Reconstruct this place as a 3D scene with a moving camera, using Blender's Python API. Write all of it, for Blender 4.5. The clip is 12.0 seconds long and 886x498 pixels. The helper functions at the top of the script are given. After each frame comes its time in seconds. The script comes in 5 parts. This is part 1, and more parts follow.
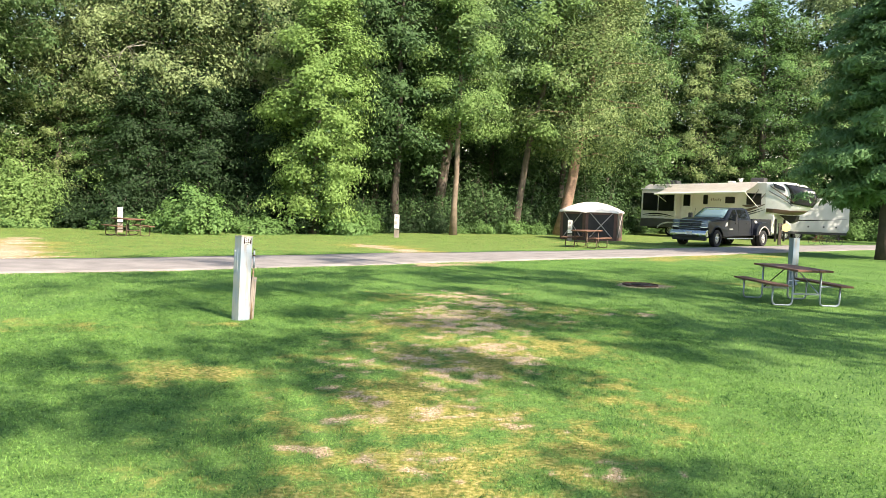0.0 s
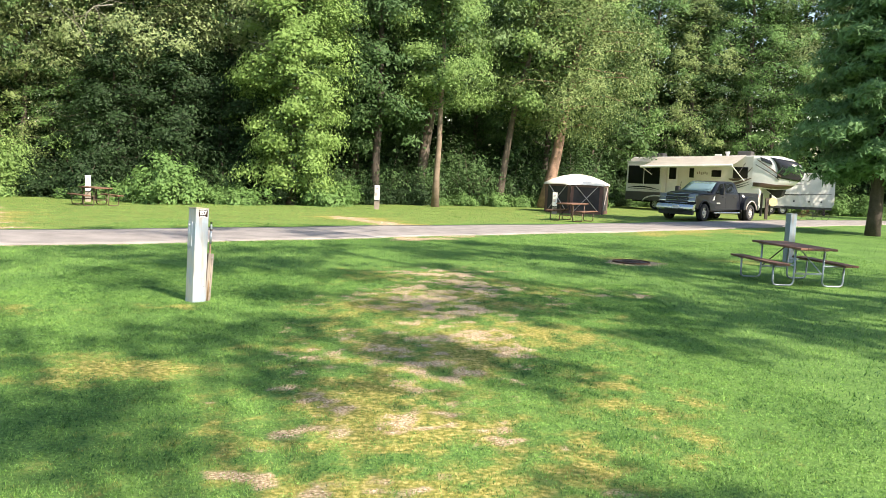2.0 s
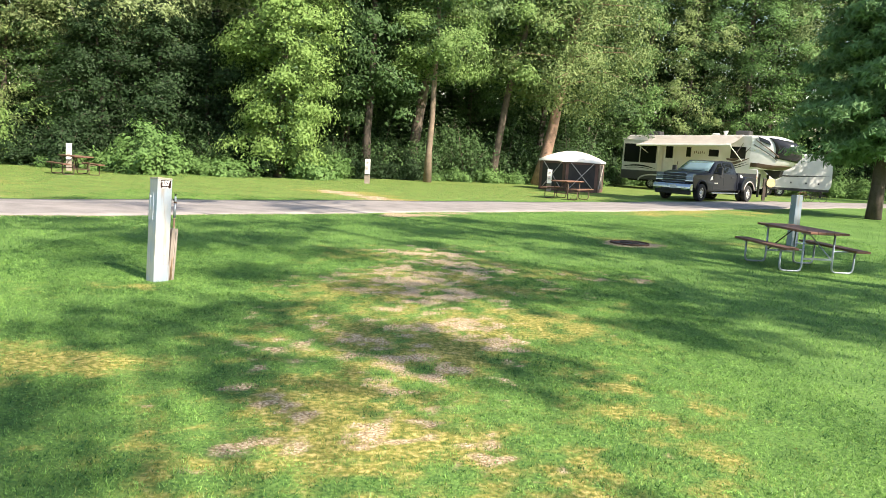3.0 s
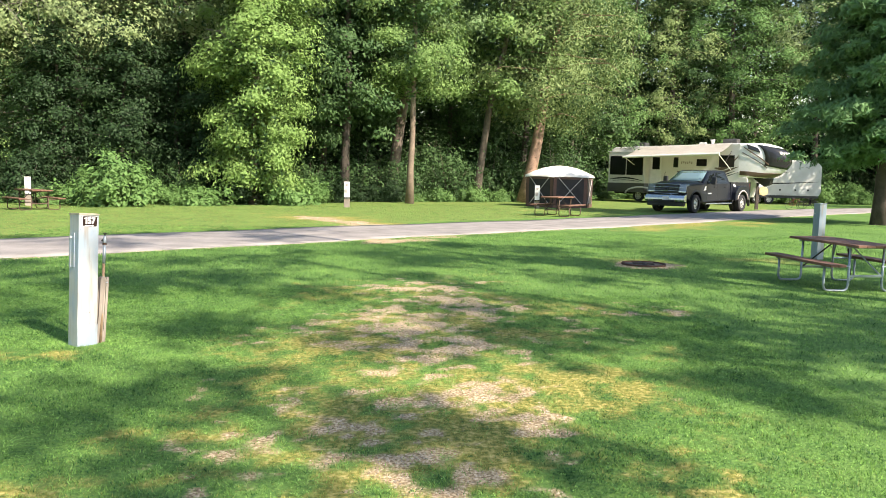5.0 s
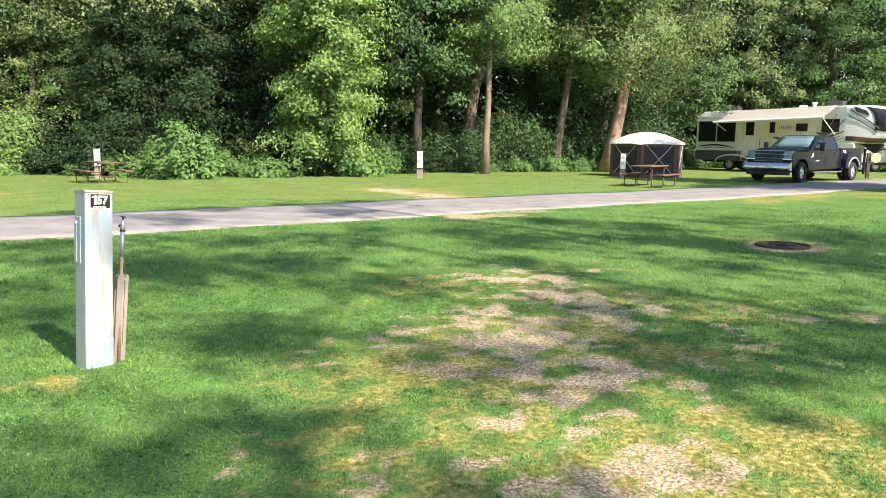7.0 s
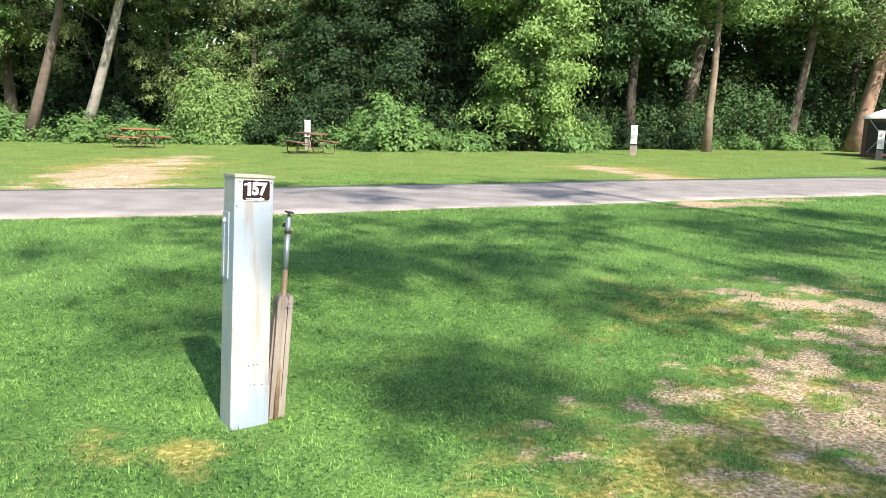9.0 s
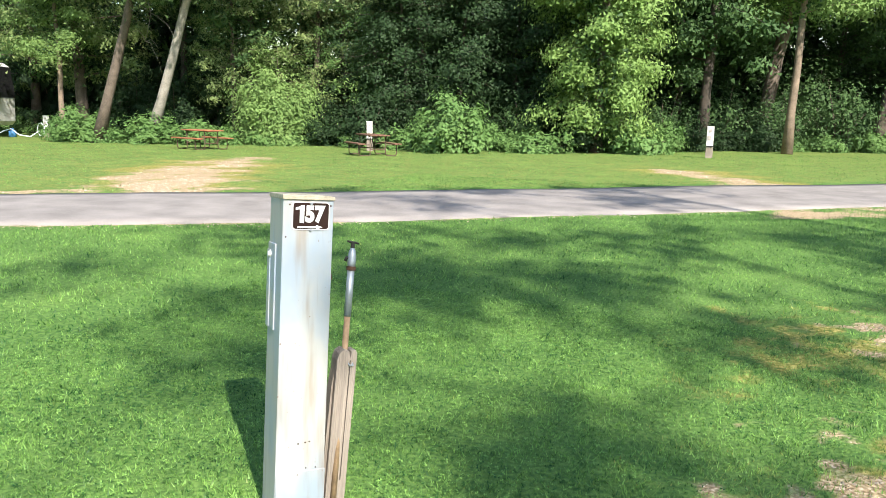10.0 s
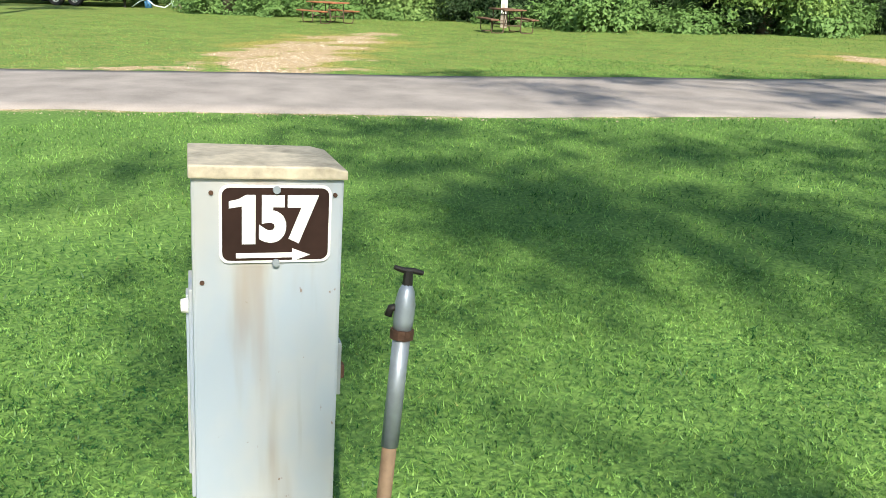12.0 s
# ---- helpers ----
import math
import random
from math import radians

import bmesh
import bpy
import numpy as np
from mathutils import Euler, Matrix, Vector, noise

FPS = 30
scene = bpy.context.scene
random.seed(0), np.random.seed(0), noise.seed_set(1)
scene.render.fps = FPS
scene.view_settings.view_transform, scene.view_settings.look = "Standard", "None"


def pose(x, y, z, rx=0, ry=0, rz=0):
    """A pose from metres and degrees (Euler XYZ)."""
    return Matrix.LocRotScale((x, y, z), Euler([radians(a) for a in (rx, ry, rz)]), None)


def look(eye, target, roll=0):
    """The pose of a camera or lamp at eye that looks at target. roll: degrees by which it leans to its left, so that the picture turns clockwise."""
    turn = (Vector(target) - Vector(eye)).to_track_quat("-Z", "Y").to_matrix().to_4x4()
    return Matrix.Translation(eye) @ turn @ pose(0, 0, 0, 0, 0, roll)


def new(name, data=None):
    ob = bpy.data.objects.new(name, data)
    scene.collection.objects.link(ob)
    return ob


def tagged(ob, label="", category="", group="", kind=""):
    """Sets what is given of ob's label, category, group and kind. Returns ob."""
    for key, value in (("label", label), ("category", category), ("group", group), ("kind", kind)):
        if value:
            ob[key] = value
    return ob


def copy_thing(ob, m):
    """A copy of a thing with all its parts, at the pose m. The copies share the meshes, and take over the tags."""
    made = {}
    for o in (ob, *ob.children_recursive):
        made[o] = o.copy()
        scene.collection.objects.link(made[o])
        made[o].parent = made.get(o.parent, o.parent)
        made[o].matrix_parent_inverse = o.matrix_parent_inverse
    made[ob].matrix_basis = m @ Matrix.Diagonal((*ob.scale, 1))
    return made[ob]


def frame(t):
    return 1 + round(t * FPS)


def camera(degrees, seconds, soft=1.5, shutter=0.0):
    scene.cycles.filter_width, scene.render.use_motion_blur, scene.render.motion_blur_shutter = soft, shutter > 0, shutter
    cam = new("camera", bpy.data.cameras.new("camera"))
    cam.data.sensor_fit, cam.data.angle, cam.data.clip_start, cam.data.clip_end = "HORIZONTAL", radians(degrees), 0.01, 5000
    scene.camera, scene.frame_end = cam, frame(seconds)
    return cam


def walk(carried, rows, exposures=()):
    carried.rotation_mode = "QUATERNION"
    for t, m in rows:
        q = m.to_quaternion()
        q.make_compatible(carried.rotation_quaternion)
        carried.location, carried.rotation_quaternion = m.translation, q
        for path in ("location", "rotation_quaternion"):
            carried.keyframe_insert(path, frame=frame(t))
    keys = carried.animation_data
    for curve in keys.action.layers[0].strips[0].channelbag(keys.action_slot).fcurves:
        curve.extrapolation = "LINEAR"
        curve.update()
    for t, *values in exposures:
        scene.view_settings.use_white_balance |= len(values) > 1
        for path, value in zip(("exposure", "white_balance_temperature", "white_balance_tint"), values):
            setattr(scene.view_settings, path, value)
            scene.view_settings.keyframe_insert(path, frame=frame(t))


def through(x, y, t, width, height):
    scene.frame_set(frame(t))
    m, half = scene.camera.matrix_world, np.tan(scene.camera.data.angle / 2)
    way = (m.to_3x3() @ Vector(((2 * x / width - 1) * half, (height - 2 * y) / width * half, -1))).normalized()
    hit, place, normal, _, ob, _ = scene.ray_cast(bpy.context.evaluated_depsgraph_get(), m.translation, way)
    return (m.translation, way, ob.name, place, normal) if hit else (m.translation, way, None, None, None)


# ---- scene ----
cam = camera(61.2, 12.0, soft=0.8)
PATH = [
    (0, (0.598, -0.286, 1.636), (0.512, 1.709, 1.521), 2.0),
    (0.5, (0.599, -0.215, 1.631), (0.535, 1.778, 1.487), 2.0),
    (1, (0.641, 0.023, 1.628), (0.579, 2.016, 1.471), 2.3),
    (1.5, (0.62, 0.32, 1.616), (0.552, 2.311, 1.445), 2.9),
    (2, (0.601, 0.712, 1.626), (0.565, 2.703, 1.437), 2.5),
    (2.5, (0.671, 1.117, 1.624), (0.648, 3.105, 1.405), 2.3),
    (3, (0.658, 1.496, 1.588), (0.645, 3.48, 1.336), 3.5),
    (3.2, (0.625, 1.7, 1.571), (0.625, 3.683, 1.311), 3.5),
    (5, (0.472, 3.201, 1.549), (0.504, 5.191, 1.351), 1.4),
    (5.5, (0.309, 3.689, 1.528), (0.293, 5.679, 1.322), 0.9),
    (6, (0.221, 4.18, 1.495), (0.181, 6.165, 1.258), 0.3),
    (6.5, (0.152, 4.644, 1.505), (0.06, 6.623, 1.228), 1.1),
    (6.7, (0.132, 4.822, 1.476), (0.019, 6.8, 1.197), 1.0),
    (8.3, (-0.359, 6.286, 1.461), (-0.804, 8.212, 1.154), 0.6),
    (8.5, (-0.416, 6.463, 1.421), (-0.931, 8.369, 1.104), 0.4),
    (9, (-0.612, 6.866, 1.422), (-1.259, 8.725, 1.066), 1.2),
    (9.5, (-0.862, 7.216, 1.428), (-1.553, 9.058, 1.065), 1.4),
    (10, (-1.066, 7.601, 1.42), (-1.858, 9.402, 1.063), 1.1),
    (10.5, (-1.262, 7.938, 1.395), (-2.071, 9.734, 1.052), 0.8),
    (11, (-1.461, 8.368, 1.357), (-2.256, 10.161, 0.965), 1.3),
    (11.5, (-1.665, 8.748, 1.371), (-2.587, 10.443, 0.845), 1.7),
    (12, (-1.849, 9.115, 1.344), (-2.891, 10.686, 0.676), 1.5),
]
walk(cam, [(t, look(eye, target, roll)) for t, eye, target, roll in PATH], [(0.0, 1.25, 6550, 13), (3.0, 1.23, 6500, 13), (6.0, 1.22, 6350, 13), (8.5, 1.15, 6100, 13), (10.0, 1.12, 6050, 11), (11.0, 1.07, 6100, 9), (11.5, 0.97, 6200, 8), (12.0, 0.9, 6300, 8)])

# ---- light ----
SUN_ELEVATION, SUN_AZIMUTH = radians(41), math.atan2(0.75, -0.66)  # azimuth from +y towards +x
sun_way = Vector((math.sin(SUN_AZIMUTH) * math.cos(SUN_ELEVATION), math.cos(SUN_AZIMUTH) * math.cos(SUN_ELEVATION), math.sin(SUN_ELEVATION)))
world = bpy.data.worlds.new("sky")
scene.world = world
world.use_nodes = True
wn = world.node_tree.nodes
sky = wn.new("ShaderNodeTexSky")
sky.sky_type, sky.sun_disc = "NISHITA", False
sky.sun_elevation, sky.sun_rotation = SUN_ELEVATION, SUN_AZIMUTH
sky.air_density, sky.dust_density = 1.5, 0.9
wn["Background"].inputs["Strength"].default_value = 0.105
world.node_tree.links.new(sky.outputs[0], wn["Background"].inputs["Color"])
sun = new("sun", bpy.data.lights.new("sun", "SUN"))
sun.data.energy, sun.data.angle, sun.data.color = 5.0, radians(0.53), (1.0, 0.91, 0.74)
sun.matrix_world = look(sun_way * 60, (0, 0, 0))


# ---- materials ----
def material(name, colour, rough=0.8, metal=0.0, spread=0.0, scale=8.0, bump=0.0, bump_scale=60.0, spec=0.5, random_by=None, random_amount=0.15):
    """A surface with two scales of colour variation, fine relief, and a change of tone from piece to piece."""
    m = bpy.data.materials.new(name)
    m.use_nodes = True
    n, l = m.node_tree.nodes, m.node_tree.links
    b = n["Principled BSDF"]
    b.inputs["Roughness"].default_value, b.inputs["Metallic"].default_value = rough, metal
    b.inputs["Specular IOR Level"].default_value = spec
    co = n.new("ShaderNodeTexCoord")
    big, fine = n.new("ShaderNodeTexNoise"), n.new("ShaderNodeTexNoise")
    big.inputs["Scale"].default_value, fine.inputs["Scale"].default_value = scale, bump_scale
    big.inputs["Detail"].default_value, fine.inputs["Detail"].default_value = 5, 4
    l.new(co.outputs["Object"], big.inputs["Vector"]), l.new(co.outputs["Object"], fine.inputs["Vector"])
    hsv = n.new("ShaderNodeHueSaturation")
    hsv.inputs["Color"].default_value = (*colour, 1)
    add = n.new("ShaderNodeMath")
    add.operation = "ADD"
    r1 = n.new("ShaderNodeMapRange")
    r1.inputs["From Min"].default_value, r1.inputs["From Max"].default_value = 0.3, 0.7
    r1.inputs["To Min"].default_value, r1.inputs["To Max"].default_value = 1 - spread, 1 + spread
    l.new(big.outputs["Fac"], r1.inputs["Value"])
    r2 = n.new("ShaderNodeMapRange")
    r2.inputs["From Min"].default_value, r2.inputs["From Max"].default_value = 0.3, 0.7
    r2.inputs["To Min"].default_value, r2.inputs["To Max"].default_value = -spread * 0.6, spread * 0.6
    l.new(fine.outputs["Fac"], r2.inputs["Value"])
    l.new(r1.outputs[0], add.inputs[0]), l.new(r2.outputs[0], add.inputs[1])
    value = add.outputs[0]
    if random_by:
        src = n.new("ShaderNodeNewGeometry").outputs["Random Per Island"] if random_by == "island" else n.new("ShaderNodeObjectInfo").outputs["Random"]
        r3 = n.new("ShaderNodeMapRange")
        r3.inputs["To Min"].default_value, r3.inputs["To Max"].default_value = 1 - random_amount, 1 + random_amount
        l.new(src, r3.inputs["Value"])
        mul = n.new("ShaderNodeMath")
        mul.operation = "MULTIPLY"
        l.new(value, mul.inputs[0]), l.new(r3.outputs[0], mul.inputs[1])
        value = mul.outputs[0]
    l.new(value, hsv.inputs["Value"])
    l.new(hsv.outputs[0], b.inputs["Base Color"])
    if bump:
        bp = n.new("ShaderNodeBump")
        bp.inputs["Strength"].default_value, bp.inputs["Distance"].default_value = bump, 0.01
        l.new(fine.outputs["Fac"], bp.inputs["Height"])
        l.new(bp.outputs[0], b.inputs["Normal"])
    return m


def leaf_material(name, dark, light, through=0.22):
    """Leaves: a tone for each leaf, a slow change over the crown, and light that passes through."""
    m = bpy.data.materials.new(name)
    m.use_nodes = True
    n, l = m.node_tree.nodes, m.node_tree.links
    b, out = n["Principled BSDF"], n["Material Output"]
    b.inputs["Roughness"].default_value, b.inputs["Specular IOR Level"].default_value = 0.6, 0.18
    geo, co, noise_node = n.new("ShaderNodeNewGeometry"), n.new("ShaderNodeTexCoord"), n.new("ShaderNodeTexNoise")
    noise_node.inputs["Scale"].default_value = 0.9
    l.new(co.outputs["Object"], noise_node.inputs["Vector"])
    mixf = n.new("ShaderNodeMath")
    mixf.operation = "MULTIPLY_ADD"
    l.new(geo.outputs["Random Per Island"], mixf.inputs[0])
    mixf.inputs[1].default_value = 0.28
    sub = n.new("ShaderNodeMath")
    sub.operation = "MULTIPLY"
    l.new(noise_node.outputs["Fac"], sub.inputs[0])
    sub.inputs[1].default_value = 0.7
    l.new(sub.outputs[0], mixf.inputs[2])
    ramp = n.new("ShaderNodeMix")
    ramp.data_type = "RGBA"
    ramp.inputs[6].default_value, ramp.inputs[7].default_value = (*dark, 1), (*light, 1)
    l.new(mixf.outputs[0], ramp.inputs[0])
    l.new(ramp.outputs[2], b.inputs["Base Color"])
    tr = n.new("ShaderNodeBsdfTranslucent")
    l.new(ramp.outputs[2], tr.inputs["Color"])
    mix = n.new("ShaderNodeMixShader")
    mix.inputs[0].default_value = through
    l.new(b.outputs[0], mix.inputs[1]), l.new(tr.outputs[0], mix.inputs[2])
    l.new(mix.outputs[0], out.inputs["Surface"])
    return m


LEAF_WOOD = leaf_material("leaf_wood", (0.05, 0.1, 0.03), (0.22, 0.31, 0.125))
LEAF_SAGE = leaf_material("leaf_sage", (0.12, 0.17, 0.065), (0.42, 0.5, 0.23), 0.32)
LEAF_MAPLE = leaf_material("leaf_maple", (0.115, 0.205, 0.045), (0.32, 0.455, 0.14), 0.28)
LEAF_DARK = leaf_material("leaf_dark", (0.022, 0.058, 0.02), (0.125, 0.21, 0.072))
LEAF_OLIVE = leaf_material("leaf_olive", (0.1, 0.15, 0.045), (0.31, 0.39, 0.15))
LEAF_WALNUT = leaf_material("leaf_walnut", (0.09, 0.17, 0.045), (0.3, 0.43, 0.14), 0.3)
# leaves darkened to give the understory's shade by colour
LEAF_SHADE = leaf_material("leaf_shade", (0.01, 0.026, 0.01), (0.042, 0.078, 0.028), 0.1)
LEAF_BUSH = leaf_material("leaf_bush", (0.06, 0.135, 0.035), (0.2, 0.325, 0.1))
NEEDLE = leaf_material("needle", (0.08, 0.155, 0.06), (0.2, 0.34, 0.14), 0.2)
# near-black leaves: the shade inside a crown, put into the colour
INNER_SHADE = leaf_material("leaf_inner_shade", (0.019, 0.045, 0.014), (0.056, 0.105, 0.034), 0.1)
BARK = material("bark", (0.13, 0.1, 0.08), 0.9, spread=0.35, scale=3, bump=0.8, bump_scale=18)
BARK_PALE = material("bark_pale", (0.27, 0.245, 0.215), 0.9, spread=0.25, scale=3, bump=0.6, bump_scale=18)
BARK_TAN = material("bark_tan", (0.2, 0.15, 0.11), 0.9, spread=0.3, scale=3, bump=0.8, bump_scale=16)
BARK_RED = material("bark_red", (0.27, 0.17, 0.12), 0.9, spread=0.3, scale=3, bump=0.8, bump_scale=14)
BARK_GREY = material("bark_grey", (0.22, 0.2, 0.17), 0.9, spread=0.25, scale=3, bump=0.4, bump_scale=18)
BARK_DARK = material("bark_dark", (0.07, 0.055, 0.045), 0.9, spread=0.3, scale=3, bump=0.8, bump_scale=18)
ASPHALT = material("asphalt", (0.25, 0.222, 0.208), 0.85, spread=0.24, scale=1.5, bump=0.5, bump_scale=70)
GRAVEL_PALE = material("pale_gravel", (0.52, 0.44, 0.34), 0.9, spread=0.2, scale=5, bump=0.4, random_by="island", random_amount=0.35)
GRAVEL = material("gravel_chips", (0.4, 0.325, 0.24), 0.9, spread=0.25, scale=5, bump=0.4, random_by="island", random_amount=0.4)


def ground_material():
    """Lawn, with worn gravel and dry grass where the mesh says so; the dry colour also paints sunlight on the far lawn.
    """
    m = bpy.data.materials.new("lawn")
    m.use_nodes = True
    n, l = m.node_tree.nodes, m.node_tree.links
    b = n["Principled BSDF"]
    b.inputs["Roughness"].default_value, b.inputs["Specular IOR Level"].default_value = 0.9, 0.2
    co = n.new("ShaderNodeTexCoord")

    def noise_at(scale, detail=6):
        t = n.new("ShaderNodeTexNoise")
        t.inputs["Scale"].default_value, t.inputs["Detail"].default_value = scale, detail
        l.new(co.outputs["Object"], t.inputs["Vector"])
        return t.outputs["Fac"]

    def ramp(fac, stops):
        r = n.new("ShaderNodeValToRGB")
        r.color_ramp.elements[0].position, r.color_ramp.elements[0].color = stops[0][0], (*stops[0][1], 1)
        r.color_ramp.elements[1].position, r.color_ramp.elements[1].color = stops[-1][0], (*stops[-1][1], 1)
        for p, c in stops[1:-1]:
            r.color_ramp.elements.new(p).color = (*c, 1)
        l.new(fac, r.inputs[0])
        return r.outputs[0]

    def mix(fac, a, c):
        x = n.new("ShaderNodeMix")
        x.data_type = "RGBA"
        l.new(fac, x.inputs[0]), l.new(a, x.inputs[6]), l.new(c, x.inputs[7])
        return x.outputs[2]

    def edge(name, wobble, low, high):
        """An attribute with a ragged edge."""
        at = n.new("ShaderNodeAttribute")
        at.attribute_name = name
        a = n.new("ShaderNodeMath")
        a.operation = "MULTIPLY_ADD"
        l.new(wobble, a.inputs[0])
        a.inputs[1].default_value = 0.55
        l.new(at.outputs["Fac"], a.inputs[2])
        r = n.new("ShaderNodeMapRange")
        r.interpolation_type = "SMOOTHSTEP"
        r.inputs["From Min"].default_value, r.inputs["From Max"].default_value = low, high
        l.new(a.outputs[0], r.inputs["Value"])
        return r.outputs[0]

    grass = ramp(noise_at(0.9), [(0.3, (0.036, 0.11, 0.024)), (0.5, (0.08, 0.178, 0.042)), (0.72, (0.145, 0.258, 0.06))])
    fine = ramp(noise_at(38, 3), [(0.3, (0.02, 0.055, 0.012)), (0.7, (0.21, 0.32, 0.07))])
    half = n.new("ShaderNodeValue")
    half.outputs[0].default_value = 0.52
    grass = mix(half.outputs[0], grass, fine)
    dry = ramp(noise_at(25, 4), [(0.3, (0.07, 0.11, 0.02)), (0.5, (0.23, 0.215, 0.05)), (0.7, (0.5, 0.4, 0.15))])
    stones = ramp(noise_at(55, 3), [(0.32, (0.17, 0.115, 0.065)), (0.5, (0.37, 0.27, 0.155)), (0.68, (0.62, 0.495, 0.35))])
    worn = noise_at(5, 9)
    c = mix(edge("dry", worn, 0.58, 1.05), grass, dry)
    c = mix(edge("bare", worn, 0.66, 0.88), c, stones)
    l.new(c, b.inputs["Base Color"])
    bp = n.new("ShaderNodeBump")
    bp.inputs["Strength"].default_value, bp.inputs["Distance"].default_value = 0.6, 0.03
    l.new(noise_at(45, 4), bp.inputs["Height"])
    l.new(bp.outputs[0], b.inputs["Normal"])
    return m


LAWN = ground_material()


# ---- building tools ----
def part(name, bm, mat, parent=None, label="", smooth=False):
    """Link a bmesh as one mesh object under a thing or a part."""
    me = bpy.data.meshes.new(name)
    bm.to_mesh(me)
    bm.free()
    if smooth:
        me.polygons.foreach_set("use_smooth", [True] * len(me.polygons))
    me.materials.append(mat)
    ob = new(name, me)
    ob.parent = parent
    return tagged(ob, label)


def thing(name, m, label, category, group="", kind=""):
    ob = new(name)
    ob.matrix_world = m
    ob.empty_display_size = 0.2
    return tagged(ob, label, category, group, kind)


def box(bm, c, s, bevel=0.0, m=None):
    g = bmesh.ops.create_cube(bm, size=1, matrix=(m or Matrix()) @ Matrix.Translation(c) @ Matrix.Diagonal((*s, 1)))
    if bevel:
        es = list({e for v in g["verts"] for e in v.link_edges})
        bmesh.ops.bevel(bm, geom=es, offset=bevel, segments=2, affect="EDGES", profile=0.6)
    return bm


def rod(bm, a, b, r0, r1=None, seg=10):
    a, b = Vector(a), Vector(b)
    d = b - a
    m = Matrix.Translation((a + b) / 2) @ d.to_track_quat("Z", "Y").to_matrix().to_4x4()
    bmesh.ops.create_cone(bm, cap_ends=True, segments=seg, radius1=r0, radius2=r0 if r1 is None else r1, depth=d.length, matrix=m)
    return bm


def tube(bm, pts, r, seg=8):
    """A bent tube through the points; r a number or one for each point."""
    pts = [Vector(p) for p in pts]
    rs = r if isinstance(r, (list, tuple)) else [r] * len(pts)
    rings = []
    for i, p in enumerate(pts):
        d = (pts[min(i + 1, len(pts) - 1)] - pts[max(i - 1, 0)]).normalized()
        u = d.orthogonal().normalized() if not rings else (last - last.dot(d) * d).normalized()
        last = u
        w = d.cross(u)
        rings.append([bm.verts.new(p + rs[i] * (math.cos(2 * math.pi * k / seg) * u + math.sin(2 * math.pi * k / seg) * w)) for k in range(seg)])
    for a, b in zip(rings, rings[1:]):
        for k in range(seg):
            bm.faces.new((a[k], a[(k + 1) % seg], b[(k + 1) % seg], b[k]))
    bm.faces.new(rings[0][::-1]), bm.faces.new(rings[-1])
    return bm


def slab(bm, outline, y0, y1, bevel=0.0):
    """An outline in x and z, drawn out from y0 to y1."""
    lo, hi = [bm.verts.new((x, y0, z)) for x, z in outline], [bm.verts.new((x, y1, z)) for x, z in outline]
    k = len(outline)
    faces = [bm.faces.new(lo), bm.faces.new(hi[::-1])]
    for i in range(k):
        faces.append(bm.faces.new((lo[i], hi[i], hi[(i + 1) % k], lo[(i + 1) % k])))
    bmesh.ops.recalc_face_normals(bm, faces=faces)
    if bevel:
        bmesh.ops.bevel(bm, geom=list({e for f in faces for e in f.edges}), offset=bevel, segments=2, affect="EDGES", profile=0.6)
    return bm


def B():
    return bmesh.new()


def quick_mesh(name, verts, faces_flat, corners, mat, attrs=()):
    """A mesh from arrays, all faces with the same number of corners."""
    me = bpy.data.meshes.new(name)
    nf = len(faces_flat) // corners
    me.vertices.add(len(verts)), me.loops.add(len(faces_flat)), me.polygons.add(nf)
    me.vertices.foreach_set("co", np.asarray(verts, np.float32).ravel())
    me.loops.foreach_set("vertex_index", np.asarray(faces_flat, np.int32))
    me.polygons.foreach_set("loop_start", np.arange(0, nf * corners, corners, dtype=np.int32))
    for an, av in attrs:
        me.attributes.new(an, "FLOAT", "POINT").data.foreach_set("value", np.asarray(av, np.float32))
    me.update(calc_edges=True)
    me.materials.append(mat)
    return me


# ---- the lie of the land ----
def smooth(a, b, v):
    t = np.clip((v - a) / (b - a), 0, 1)
    return t * t * (3 - 2 * t)


def height(x, y):
    x, y = np.asarray(x, float), np.asarray(y, float)
    far = (0.012 * np.clip(x + 2, -14, 0) + 0.004 * np.clip(x + 2, 0, 16)) * smooth(12, 34, y)
    return far + 0.015 * np.sin(x * 0.9 + 1) * np.sin(y * 0.7) * smooth(0, 3, np.hypot(x + 2.5, y - 9.7))


def gz(x, y):
    return float(height(x, y))


def at(x, y, turn=0.0, z=0.0):
    return pose(x, y, gz(x, y) + z, 0, 0, turn)


def blob(x, y, cx, cy, rx, ry, turn=0.0):
    """1 in the middle of an oval, 0 at its rim and below outside."""
    c, s = math.cos(radians(turn)), math.sin(radians(turn))
    u, v = (x - cx) * c + (y - cy) * s, -(x - cx) * s + (y - cy) * c
    return np.clip(1.3 - 0.9 * np.hypot(u / rx, v / ry), 0, 1)


